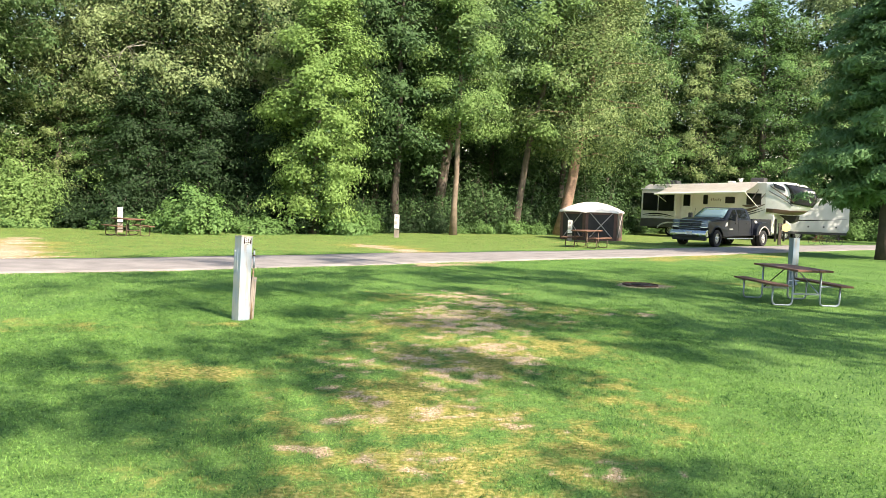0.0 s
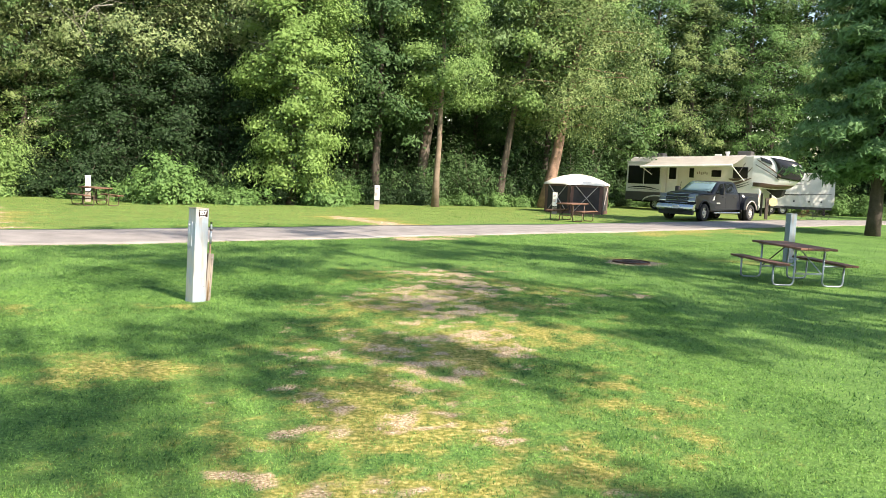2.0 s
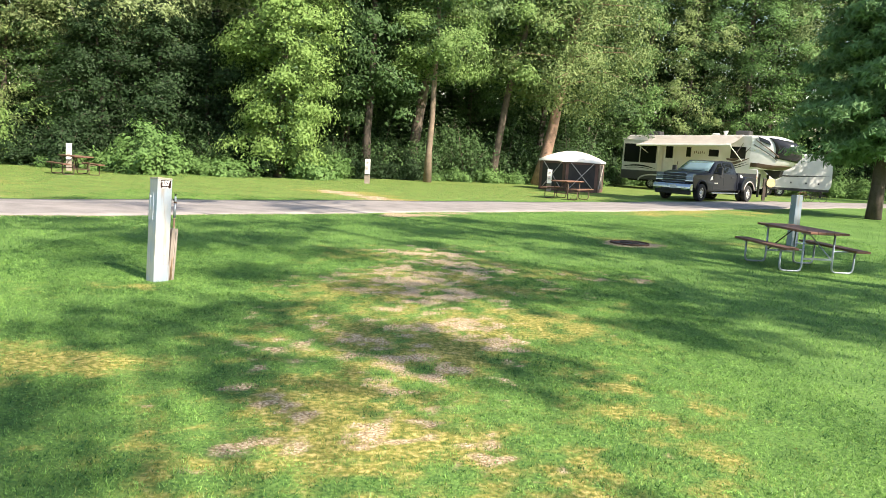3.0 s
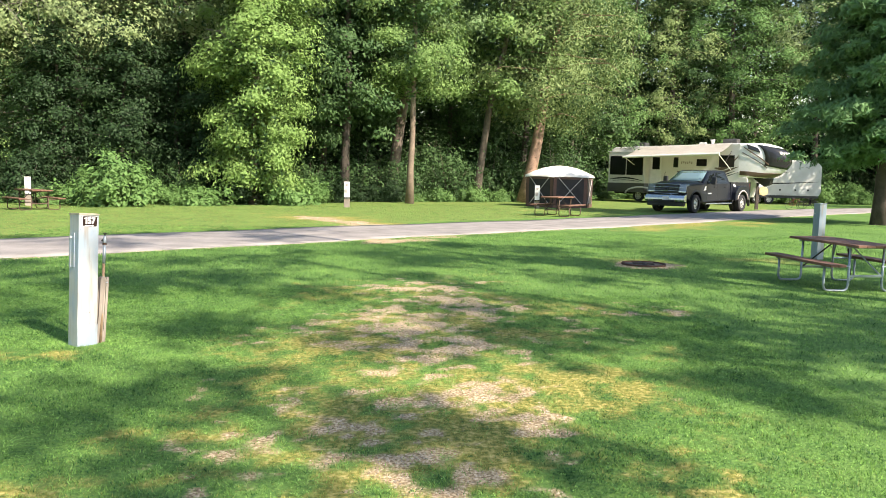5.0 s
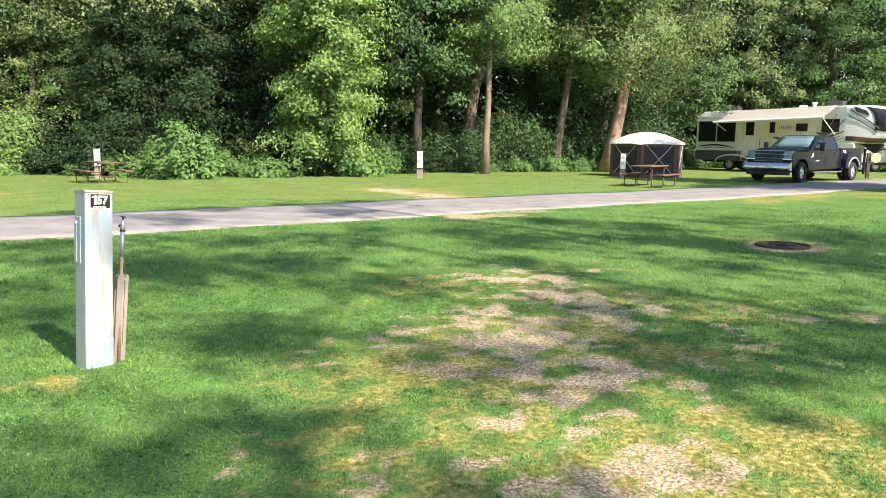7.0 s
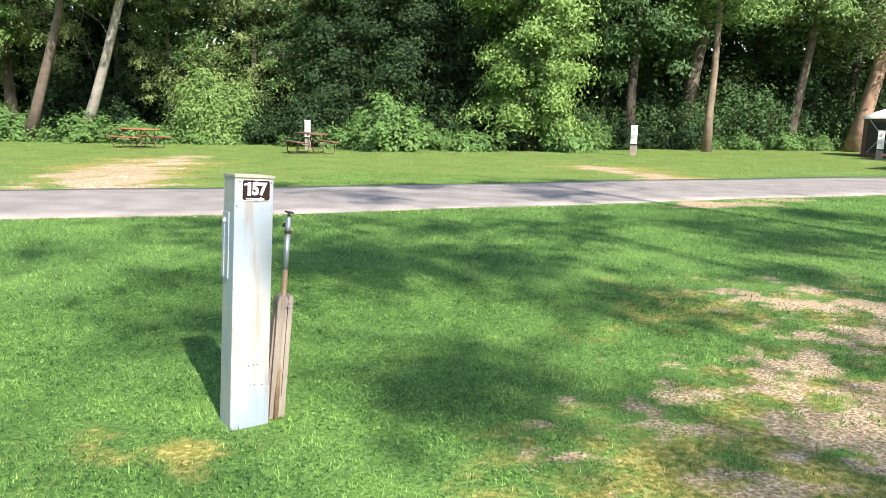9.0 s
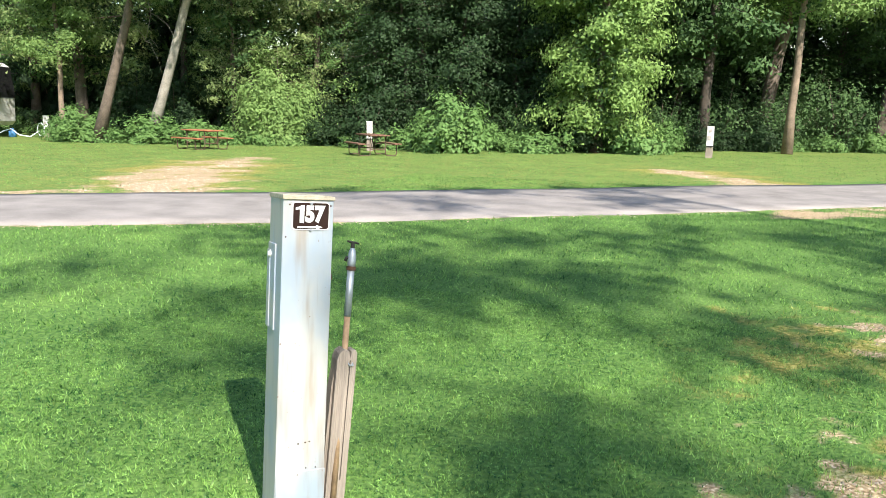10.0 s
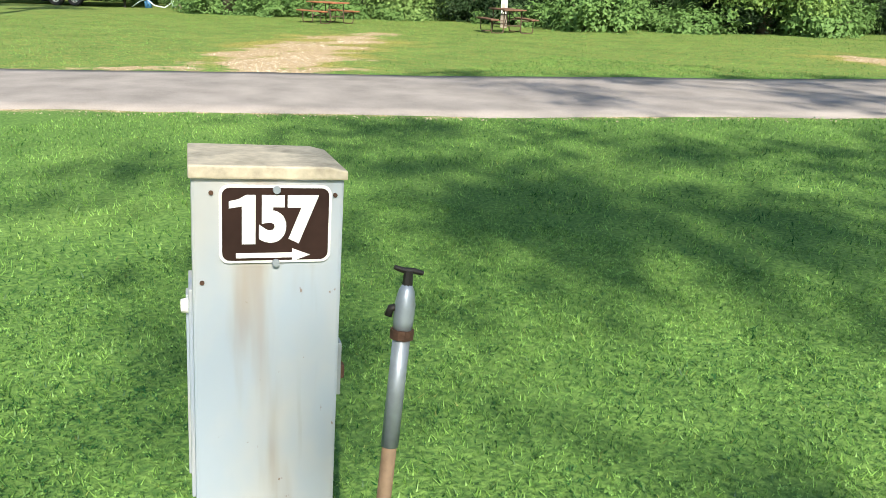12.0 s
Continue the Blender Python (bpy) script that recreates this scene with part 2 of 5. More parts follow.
BARE = [  # worn gravel: middle, half lengths, turn, strength
    (0.55, 9.3, 1.35, 6.2, -3, 0.36), (0.4, 13.5, 0.9, 0.9, 10, 0.62), (1.0, 12.2, 0.75, 1.0, 20, 0.6), (0.15, 11.0, 0.75, 1.1, 0, 0.56), (1.3, 11.2, 0.35, 0.8, 0, 0.45),
    (-0.75, 10.6, 0.4, 0.8, -20, 0.5), (0.4, 9.5, 0.6, 0.7, 0, 0.45), (0.95, 9.9, 0.4, 0.6, 0, 0.45), (1.1, 8.1, 0.42, 1.2, 8, 0.55), (-0.5, 8.4, 0.3, 0.3, 0, 0.4), (0.1, 7.6, 0.5, 0.5, 0, 0.42),
    (0.6, 6.9, 0.7, 0.35, 0, 0.42), (0.3, 5.6, 0.7, 0.4, 0, 0.36), (1.4, 5.8, 0.5, 0.3, 0, 0.36), (0.3, 4.4, 0.6, 0.3, 0, 0.42), (1.75, 4.3, 0.4, 0.3, 0, 0.5), (-0.45, 4.5, 0.25, 0.18, 0, 0.5), (0.9, 3.4, 0.5, 0.25, 0, 0.5),
    (-12.9, 20.1, 1.7, 4.4, 29, 0.7), (-15.6, 25.2, 1.5, 3.3, 29, 0.58), (-11.2, 18.0, 1.5, 2.0, 42, 0.7), (-12.2, 16.6, 1.9, 0.5, 39, 0.75), (-1.7, 25.8, 1.2, 2.0, 42, 0.65), (-3.6, 28.6, 0.7, 2.4, 42, 0.55), (0.9, 21.6, 0.9, 0.35, 41, 0.8), (-0.4, 20.2, 1.2, 0.5, 39, 0.95), (9.5, 29.4, 3.0, 0.5, 44, 0.42), (19.5, 42.3, 5, 2.2, 44, 0.6),
    (4.3, 16.6, 0.75, 0.62, 0, 0.7), (2.6, 12.0, 1.0, 0.5, 10, 0.36),
]
DRY = [
    (0.55, 8.6, 1.6, 6.0, -3, 0.6), (-2.15, 6.5, 0.75, 0.55, 0, 0.92), (1.6, 8.7, 0.8, 0.8, 0, 0.74), (0.4, 5.0, 1.6, 2.2, 0, 0.62), (-2.6, 9.25, 0.45, 0.25, 0, 0.36), (2.3, 11.9, 1.2, 0.8, 0, 0.6), (-14, 22, 2.6, 7, 32, 0.8), (-2.9, 28.0, 1.9, 4.2, 42, 0.75), (9, 28.5, 5, 1.5, 44, 0.6),
    (4.4, 16.8, 1.3, 0.9, 0, 0.6), (-0.4, 12.6, 0.9, 1.6, 0, 0.45), (7.5, 17.8, 1.4, 0.7, 0, 0.6), (12, 30.5, 4, 1.2, 44, 0.62), (7, 38, 3, 1.0, 20, 0.7), (2.0, 6.3, 0.6, 1.4, 10, 0.55), (-4.4, 8.6, 1.2, 0.5, 0, 0.4),
]


def worn(x, y, ovals):
    v = np.zeros_like(np.asarray(x, float))
    for o in ovals:
        v = np.maximum(v, o[5] * blob(x, y, *o[:5]))
    return v


def value_noise(x, y, cell, seed):
    """Smooth noise over the plan, 0 to 1."""
    r = np.random.default_rng(seed).random((256, 256))
    u, v = np.asarray(x) / cell, np.asarray(y) / cell
    i, j = np.floor(u).astype(int), np.floor(v).astype(int)
    f, g = u - i, v - j
    f, g = f * f * (3 - 2 * f), g * g * (3 - 2 * g)
    a, b, c, d = r[i % 256, j % 256], r[(i + 1) % 256, j % 256], r[i % 256, (j + 1) % 256], r[(i + 1) % 256, (j + 1) % 256]
    return (a * (1 - f) + b * f) * (1 - g) + (c * (1 - f) + d * f) * g


def rough_field(x, y, ovals, seed):
    """How worn the ground is: the ovals broken up at three scales; past a half it shows."""
    v = worn(x, y, ovals)
    n = 0.26 * value_noise(x, y, 0.7, seed) + 0.34 * value_noise(x + 3.3, y, 0.24, seed + 1) + 0.4 * value_noise(x + 0.6 * y, y - 0.6 * x, 0.1, seed + 2)
    far = smooth(13.5, 16, y)
    n = n * (1 - far) + far * (0.5 * value_noise(x, y, 0.9, seed) + 0.5 * value_noise(x, y, 0.45, seed + 1))
    return np.where(v > 0.01, v + (1.6 - 0.7 * far) * (n - 0.5) + 0.02, 0)


ROAD = [(-60.0, -18.0), (-38.0, -5.5), (-24.0, 4.6), (-14.5, 11.9), (-9.6, 15.7), (-6.3, 18.35), (-3.2, 21.1), (0.5, 24.3), (5.0, 28.0), (10.1, 32.65), (15.0, 37.3), (20.9, 42.6), (30.0, 49.5), (50.0, 58.0), (80.0, 66.0)]


def road_line():
    """The road's middle, every half metre or so, with its sideways direction."""
    pts = [Vector(p) for p in ROAD]
    out = []
    for i in range(1, len(pts) - 2):
        p0, p1, p2, p3 = pts[i - 1:i + 3]
        k = max(2, int((p2 - p1).length / 0.6))
        for j in range(k):
            t = j / k
            out.append(0.5 * (2 * p1 + (p2 - p0) * t + (2 * p0 - 5 * p1 + 4 * p2 - p3) * t * t + (3 * p1 - p0 - 3 * p2 + p3) * t ** 3))
    side = []
    for i in range(len(out)):
        d = (out[min(i + 1, len(out) - 1)] - out[max(i - 1, 0)]).normalized()
        side.append(Vector((-d.y, d.x)))
    return out, side


LINE, SIDE = road_line()
LINE_ARRAY = np.array([tuple(p) for p in LINE])
HALF_ROAD = 1.85


def road_gap(x, y):
    """Distance of places from the road's middle."""
    x, y = np.asarray(x, float).ravel(), np.asarray(y, float).ravel()
    best = np.full(x.shape, 1e9)
    for a, b in zip(LINE_ARRAY[:-1], LINE_ARRAY[1:]):
        d = b - a
        t = np.clip(((x - a[0]) * d[0] + (y - a[1]) * d[1]) / (d @ d), 0, 1)
        best = np.minimum(best, np.hypot(x - a[0] - t * d[0], y - a[1] - t * d[1]))
    return best


def build_ground():
    def lines(lo, hi, step, ends):
        mid = np.arange(lo, hi + step / 2, step)
        grow = np.cumsum(step * 1.22 ** np.arange(1, 60))
        grow = grow[grow < ends]
        return np.concatenate((lo - grow[::-1], mid, hi + grow))
    xs, ys = lines(-4.2, 4.4, 0.07, 1800), lines(2.4, 15, 0.07, 1800)
    xs = np.unique(np.round(np.concatenate((xs[np.abs(xs) > 24], np.arange(-24, -4.2, 0.28), np.arange(-4.2, 4.4, 0.07), np.arange(4.4, 24.1, 0.28))), 4))
    ys = np.unique(np.round(np.concatenate((ys[(ys < 0) | (ys > 44)], np.arange(0, 2.4, 0.28), np.arange(2.4, 15, 0.07), np.arange(15, 44.1, 0.28))), 4))
    X, Y = np.meshgrid(xs, ys)
    Z = height(X, Y)
    nx = len(xs)
    i = np.arange(len(ys) - 1)[:, None] * nx + np.arange(nx - 1)[None, :]
    faces = np.stack((i, i + 1, i + nx + 1, i + nx), -1).ravel()
    x, y = X.ravel(), Y.ravel()
    shoulder = np.clip(1.25 - np.abs(road_gap(x, y) - HALF_ROAD) / 0.28, 0, 1) * 0.5
    # even dry tint past the road paints the far lawn's sunlit yellow
    me = quick_mesh("ground", np.stack((x, y, Z.ravel()), 1), faces, 4, LAWN, [("bare", np.maximum(rough_field(x, y, BARE, 3), shoulder)), ("dry", np.maximum(rough_field(x, y, DRY, 13), 0.47 * smooth(25.2, 27.5, y - 0.9 * x)))])
    me.polygons.foreach_set("use_smooth", [True] * len(me.polygons))
    tagged(new("ground", me), "mown lawn with worn gravel pads, dry patches and painted sunlight beyond the road", "ground", kind="structure")


def build_road():
    bm = B()
    rows = []
    rng = random.Random(5)
    for p, s in zip(LINE, SIDE):
        row = []
        for k in range(9):
            o = (k / 4 - 1) * (HALF_ROAD + (rng.uniform(-0.06, 0.06) if k in (0, 8) else 0))
            q = p + s * o
            row.append(bm.verts.new((q.x, q.y, gz(q.x, q.y) + 0.03 - 0.02 * (o / HALF_ROAD) ** 2)))
        low = [bm.verts.new((v.co.x, v.co.y, v.co.z - 0.12)) for v in (row[0], row[8])]
        rows.append([low[0], *row, low[1]])
    for a, b in zip(rows, rows[1:]):
        for k in range(10):
            bm.faces.new((a[k], a[k + 1], b[k + 1], b[k]))
    bmesh.ops.recalc_face_normals(bm, faces=bm.faces[:])
    tagged(part("road", bm, ASPHALT, smooth=True), "narrow grey asphalt campground road with gravel edges", "road", kind="structure")


build_ground()
build_road()


# ---- trees ----
def leaf_cloud(name, centres, spreads, per, size, mat, rng, flat=0.55, shape=0.5):
    """Leaves as small folded blades scattered round the clumps."""
    k = len(centres) * per
    c = np.repeat(np.asarray(centres), per, 0)
    sp = np.repeat(np.asarray(spreads), per)[:, None]
    off = rng.normal(0, 0.5, (k, 3))
    off[:, 2] *= flat
    pos = c + off * sp
    pos[:, 2] -= 0.25 * sp[:, 0] * (off[:, 0] ** 2 + off[:, 1] ** 2)
    out = c - np.mean(centres, 0)
    out[:, 2] *= 0.4
    out /= np.linalg.norm(out, axis=1)[:, None] + 0.01
    normal = rng.normal(0, 0.34, (k, 3)) + (0, 0, 0.55) + off * 0.75 + out * 0.55
    normal /= np.linalg.norm(normal, axis=1)[:, None]
    along = np.cross(normal, rng.normal(0, 1, (k, 3)))
    along /= np.linalg.norm(along, axis=1)[:, None]
    side = np.cross(normal, along)
    ln = (size * rng.uniform(0.6, 1.3, k))[:, None]
    a, b = pos - along * ln * 0.5, pos + along * ln * 0.5
    w = side * ln * shape * 0.5
    lift = normal * ln * 0.12
    v = np.stack((a - w, a + w + lift, b), 1).reshape(-1, 3)
    return quick_mesh(name, v, np.arange(3 * k), 3, mat)


def limbs(rng, high, radius, lean, crown_from, reach, count, wobble=0.35):
    """Trunk and limbs: a list of (points, radii), and the places of the leaf clumps."""
    tubes, tips = [], []
    n = 9
    trunk, rs = [], []
    dx = dy = 0.0
    for i in range(n + 1):
        f = i / n
        dx += rng.normal(0, wobble * high / 38)
        dy += rng.normal(0, wobble * high / 38)
        trunk.append((lean[0] * f * high + dx * f, lean[1] * f * high + dy * f, f * high * 0.93))
        rs.append(radius * (1.35 if i == 0 else 1) * (1 - 0.9 * f) + 0.015)
    tubes.append((trunk, rs))
    tr = np.array(trunk)
    for k in range(count):
        f = crown_from + (0.97 - crown_from) * (k + rng.uniform(0, 1)) / count
        base = np.array([np.interp(f, np.linspace(0, 1, n + 1), tr[:, j]) for j in range(3)])
        ang = k * 2.4 + rng.uniform(-0.5, 0.5)
        prof = math.sin(math.pi * min(1, max(0.1, (f - crown_from) / (1 - crown_from) * 0.78 + 0.2)))
        ln = reach * max(0.25, prof) * rng.uniform(0.7, 1.15)
        up = rng.uniform(0.1, 0.55)
        pts, rr = [], []
        for j in range(5):
            g = j / 4
            q = base + np.array((math.cos(ang) * ln * g, math.sin(ang) * ln * g, ln * (up * g - 0.28 * g * g))) + rng.normal(0, 0.06 * ln * g, 3)
            pts.append(tuple(q)), rr.append(max(0.012, radius * 0.24 * (1 - f * 0.6) * (1 - g * 0.85)))
            if j >= 1:
                tips.append(q)
                if j > 2:
                    tips.append(q + rng.normal(0, 0.27 * ln, 3) * (1, 1, 0.75))
        tubes.append((pts, rr))
    return tubes, tips


def tree(name, m, label, seed, high, radius, leaf, bark, crown_from=0.3, reach=3.0, count=22, per=45, size=0.24, lean=(0, 0), clump=0.9, flat=0.55, shape=0.55, category="tree", group="woods", inner=24):
    rng = np.random.default_rng(seed)
    tubes, tips = limbs(rng, high, radius, lean, crown_from, reach, count)
    t = thing(name, m, label, category, group)
    bm = B()
    for i, (pts, rr) in enumerate(tubes):
        tube(bm, pts, rr, 9 if i == 0 else 5)
    part("trunk", bm, bark, t, smooth=True)
    crown = new("crown", leaf_cloud("crown", tips, [clump * rng.uniform(0.7, 1.3) for _ in tips], per, size, leaf, rng, flat, shape))
    crown.parent = t
    # added core of dark leaves that paints the crown's inner shade
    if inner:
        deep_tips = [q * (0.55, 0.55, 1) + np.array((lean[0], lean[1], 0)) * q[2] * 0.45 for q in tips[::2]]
        core = new("inner_crown_shade", leaf_cloud("inner_crown_shade", deep_tips, [clump * 1.5] * len(deep_tips), inner, size * 1.25, INNER_SHADE, rng, 0.8, 0.7))
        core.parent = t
    return t


def shrub(m, label, seed, wide, high, leaf, per=40, size=0.15, stems=9, group="bushes along the wood edge"):
    rng = np.random.default_rng(seed)
    t = thing("shrub", m, label, "shrub", group)
    bm, tips = B(), []
    for k in range(stems):
        a, r = k * 2.4, wide * 0.5 * math.sqrt((k + 0.5) / stems)
        top = np.array((math.cos(a) * r, math.sin(a) * r, high * (1 - 0.55 * (r / (wide * 0.5)) ** 2) * rng.uniform(0.5, 1.08)))
        mid = top * (0.5, 0.5, 0.55)
        tube(bm, [(0.15 * top[0], 0.15 * top[1], -0.03), tuple(mid), tuple(top)], [0.025, 0.018, 0.006], 5)
        for g in (0.3, 0.55, 0.8, 1.0):
            tips.append(top * (0.35 + 0.65 * g, 0.35 + 0.65 * g, g) + rng.normal(0, 0.12, 3))
            tips.append(top * (0.35 + 0.65 * g, 0.35 + 0.65 * g, g) + rng.normal(0, 0.2 + 0.09 * high, 3))
    for q in tips:
        q[2] = max(q[2], 0.12)
    part("branch_tangle", bm, BARK, t, smooth=True)
    c = new("foliage", leaf_cloud("foliage", tips, [0.36 * high ** 0.5 * rng.uniform(0.5, 1.3) for _ in tips], per, size, leaf, rng, 0.7, 0.55))
    c.parent = t
    return t


TALL = "tall broadleaf tree with dense green crown at the wood edge"
tree("tree", at(-7.9, 38.6), "bright yellow-green box elder with low hanging leafy crown", 11, 15, 0.2, LEAF_MAPLE, BARK, 0.07, 2.7, 52, 210, 0.15, clump=0.75)
walnut = tree("tree", at(-0.7, 42.2), "slender tree with bare pale trunk and drooping walnut leaves", 12, 17, 0.17, LEAF_WALNUT, BARK_TAN, 0.34, 3.0, 26, 210, 0.15, clump=0.7)
tree("tree", at(-1.9, 46.0), "tall tree with thick brown trunk in the shade", 13, 19, 0.34, LEAF_WOOD, BARK, 0.36, 4.0, 24, 130, 0.2, lean=(0.06, 0))
tree("tree", at(3.0, 47.6), "tree with a bare trunk leaning to one side", 14, 17, 0.24, LEAF_WALNUT, BARK, 0.36, 3.4, 20, 130, 0.2, lean=(0.13, 0))
tree("tree", at(5.9, 47.2), "old tree with thick reddish leaning trunk and olive drooping foliage", 15, 17, 0.37, LEAF_OLIVE, BARK_RED, 0.3, 4.2, 46, 170, 0.14, lean=(0.17, 0.02), clump=1.0, flat=0.8)
brown_leaner = tree("tree", at(-28.8, 32.2), "tree with brown leaning trunk at the wood edge", 16, 17, 0.23, LEAF_WOOD, BARK, 0.4, 3.8, 22, 130, 0.2, lean=(0.34, 0))
tree("tree", at(-27.0, 33.4), "tree with pale grey leaning trunk at the wood edge", 17, 18, 0.23, LEAF_WOOD, BARK_PALE, 0.42, 3.8, 22, 130, 0.2, lean=(0.4, 0.02))
kinds = [
    tree("tree", at(-17.0, 41.0), TALL, 21, 19, 0.22, LEAF_SAGE, BARK_DARK, 0.4, 5.4, 48, 115, 0.17, clump=0.9),
    tree("tree", at(-12.5, 43.5), TALL, 22, 21, 0.22, LEAF_SAGE, BARK_DARK, 0.42, 5.2, 48, 115, 0.17, clump=0.9),
    tree("tree", at(-3.0, 51.5), TALL, 23, 22, 0.2, LEAF_DARK, BARK_DARK, 0.16, 5.2, 44, 84, 0.19, clump=0.7),
    tree("tree", at(10.5, 58.0), TALL, 24, 20, 0.2, LEAF_DARK, BARK_DARK, 0.2, 5.0, 44, 84, 0.19, clump=0.7),
    tree("tree", at(15.0, 61.0), TALL, 25, 20, 0.3, LEAF_BUSH, BARK, 0.18, 4.9, 44, 84, 0.18, clump=0.7),
    tree("tree", at(-34.0, 36.0), TALL, 26, 19, 0.3, LEAF_OLIVE, BARK, 0.16, 4.6, 44, 84, 0.18, clump=0.7),
]
far_kinds = [
    tree("tree", at(-10, 56), "tall dark tree deep in the wood", 27, 23, 0.25, LEAF_DARK, BARK_DARK, 0.04, 5.5, 44, 30, 0.42, clump=1.4, inner=12),
    tree("tree", at(7, 64), "tall dark tree deep in the wood", 28, 24, 0.25, LEAF_DARK, BARK_DARK, 0.04, 5.5, 44, 30, 0.42, clump=1.4, inner=12),
]
places = [(-22, 42, 0), (-26, 39.5, 3), (-31, 40, 1), (-40, 38, 4), (-46, 34, 0), (-37, 44, 2), (-20, 46, 2), (-15, 47, 3), (-8, 45.5, 2), (-5.5, 44.5, 3), (1.5, 52, 3), (6.5, 54, 2), (20, 62, 3), (25, 60.5, 4), (30, 61, 1), (35, 59, 3), (40, 59, 4), (-4.2, 43.0, 2), (23, 60.0, 4), (18.5, 60.5, 5), (11, 59.5, 4)]
deep = [(-48, 44), (-40, 50), (-33, 47), (-28, 47), (-24, 52), (-18, 53), (-13, 54), (-6, 54), (-2, 57), (2, 60), (11, 64), (15, 67), (20, 68), (25, 67), (30, 67), (35, 66), (41, 66), (47, 67), (53, 68), (-56, 36), (-62, 28), (60, 66), (-5, 64), (-15, 62), (-27, 60), (4, 68), (-64, 10)]
for i, (x, y, k) in enumerate(places):
    f = 0.85 + 0.3 * ((i * 37) % 10) / 10
    copy_thing(kinds[k], at(x, y, i * 71)).scale = (f, f, f)
for i, (x, y) in enumerate(deep):
    f = 0.9 + 0.25 * ((i * 37) % 10) / 10
    copy_thing(far_kinds[i % 2], at(x, y, i * 71)).scale = (f, f, f)

# low trees whose leaf colour carries the shade under the wood edge
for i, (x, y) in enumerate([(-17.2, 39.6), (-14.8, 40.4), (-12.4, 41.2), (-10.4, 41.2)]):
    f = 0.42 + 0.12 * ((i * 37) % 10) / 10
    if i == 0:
        low_tree = tree("tree", at(x, y), "low tree at the wood edge with shade painted into its leaves", 29, 9, 0.12, LEAF_SHADE, BARK_DARK, 0.1, 2.6, 40, 70, 0.13, clump=0.6)
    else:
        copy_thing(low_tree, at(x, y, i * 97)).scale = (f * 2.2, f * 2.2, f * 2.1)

for x, y, f, k in [(-22.8, 40.6, 0.62, 5), (-19.6, 41.0, 0.55, 4), (-26.0, 38.2, 0.55, 5)]:
    copy_thing(kinds[k], at(x, y, x * 30)).scale = (f, f, f)

edge_walnut = copy_thing(walnut, at(-32.6, 33.6, 130))
edge_walnut.scale = (0.8, 0.8, 0.7)

bushes = [
    shrub(at(-13.3, 35.6), "bright leafy shrub beside the picnic table", 31, 2.9, 2.1, LEAF_BUSH, 70, 0.18, 14),
    shrub(at(-22.4, 37.0), "tall yellow-green shrub at the wood edge", 32, 4.0, 4.6, LEAF_WALNUT, 130, 0.15, 18),
    shrub(at(-6.2, 38.4), "low spreading green shrub under the box elder", 33, 2.6, 1.1, LEAF_BUSH, 42, 0.17, 12),
    # the next two take the wood's shade in their leaf colour
    shrub(at(-18, 37.6), "shrub at the wood edge with shade painted into its leaves", 34, 3.2, 2.6, LEAF_SHADE, 52, 0.16, 14),
    shrub(at(-18, 44), "tall thicket inside the wood with shade painted into its leaves", 35, 3.0, 2.2, LEAF_SHADE, 24, 0.28, 12, "thickets in the wood"),
]
edge_line = [(-46, 37), (-39, 37.5), (-34, 35.8), (-30, 31.6), (-25, 33.6), (-20, 37.6), (-16, 37), (-10, 37.2), (-7, 39.5), (-3, 43), (1, 45.5), (4.5, 47.5), (9, 50.5), (11, 57.5), (15.5, 59.5), (20, 59.8), (30, 59.5), (40, 57.5), (50, 58)]
rng = random.Random(8)
for (x0, y0), (x1, y1) in zip(edge_line, edge_line[1:]):
    k = max(2, int(math.hypot(x1 - x0, y1 - y0) / 1.5))
    for j in range(k):
        f = j / k
        x, y = x0 + (x1 - x0) * f + rng.uniform(-0.3, 0.3), y0 + (y1 - y0) * f + rng.uniform(-0.2, 0.9)
        s = rng.uniform(0.6, 1.1)
        b = copy_thing(bushes[rng.choice([0, 2, 2, 2, 2, 3])], at(x, y, rng.uniform(0, 360)))
        b.scale = (s, s, s * rng.uniform(0.7, 1.0))
        if j % 2:
            s = rng.uniform(0.8, 1.3)
            # filling behind the edge, its leaves coloured as if in deep shade
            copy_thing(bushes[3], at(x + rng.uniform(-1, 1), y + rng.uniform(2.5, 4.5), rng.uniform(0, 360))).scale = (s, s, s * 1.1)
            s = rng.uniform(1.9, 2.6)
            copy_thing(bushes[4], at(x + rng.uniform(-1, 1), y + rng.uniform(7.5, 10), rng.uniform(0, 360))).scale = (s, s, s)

mid_bush = shrub(at(-3.6, 44.6), "loose leafy shrub between the trunks of the wood", 36, 3.2, 3.4, LEAF_DARK, 34, 0.15, 15, "thickets in the wood")
for x, y, s in [(-1.1, 45.2, 0.9), (1.4, 46.6, 1.0), (3.9, 49.2, 1.1), (6.2, 50.4, 1.0), (8.4, 51.8, 1.2), (0.3, 48.6, 1.3), (9.8, 54.6, 1.2), (-5.8, 42.6, 0.8), (-11.6, 40.0, 0.8)]:
    copy_thing(mid_bush, at(x, y, x * 64)).scale = (s, s, s * 1.05)
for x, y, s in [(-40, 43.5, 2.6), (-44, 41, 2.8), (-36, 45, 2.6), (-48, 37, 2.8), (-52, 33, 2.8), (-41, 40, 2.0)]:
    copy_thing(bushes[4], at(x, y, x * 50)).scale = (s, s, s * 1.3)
for x, y in [(-50, 40), (-45, 46), (-53, 44)]:
    copy_thing(far_kinds[0], at(x, y, x * 33)).scale = (0.9, 0.9, 0.9)

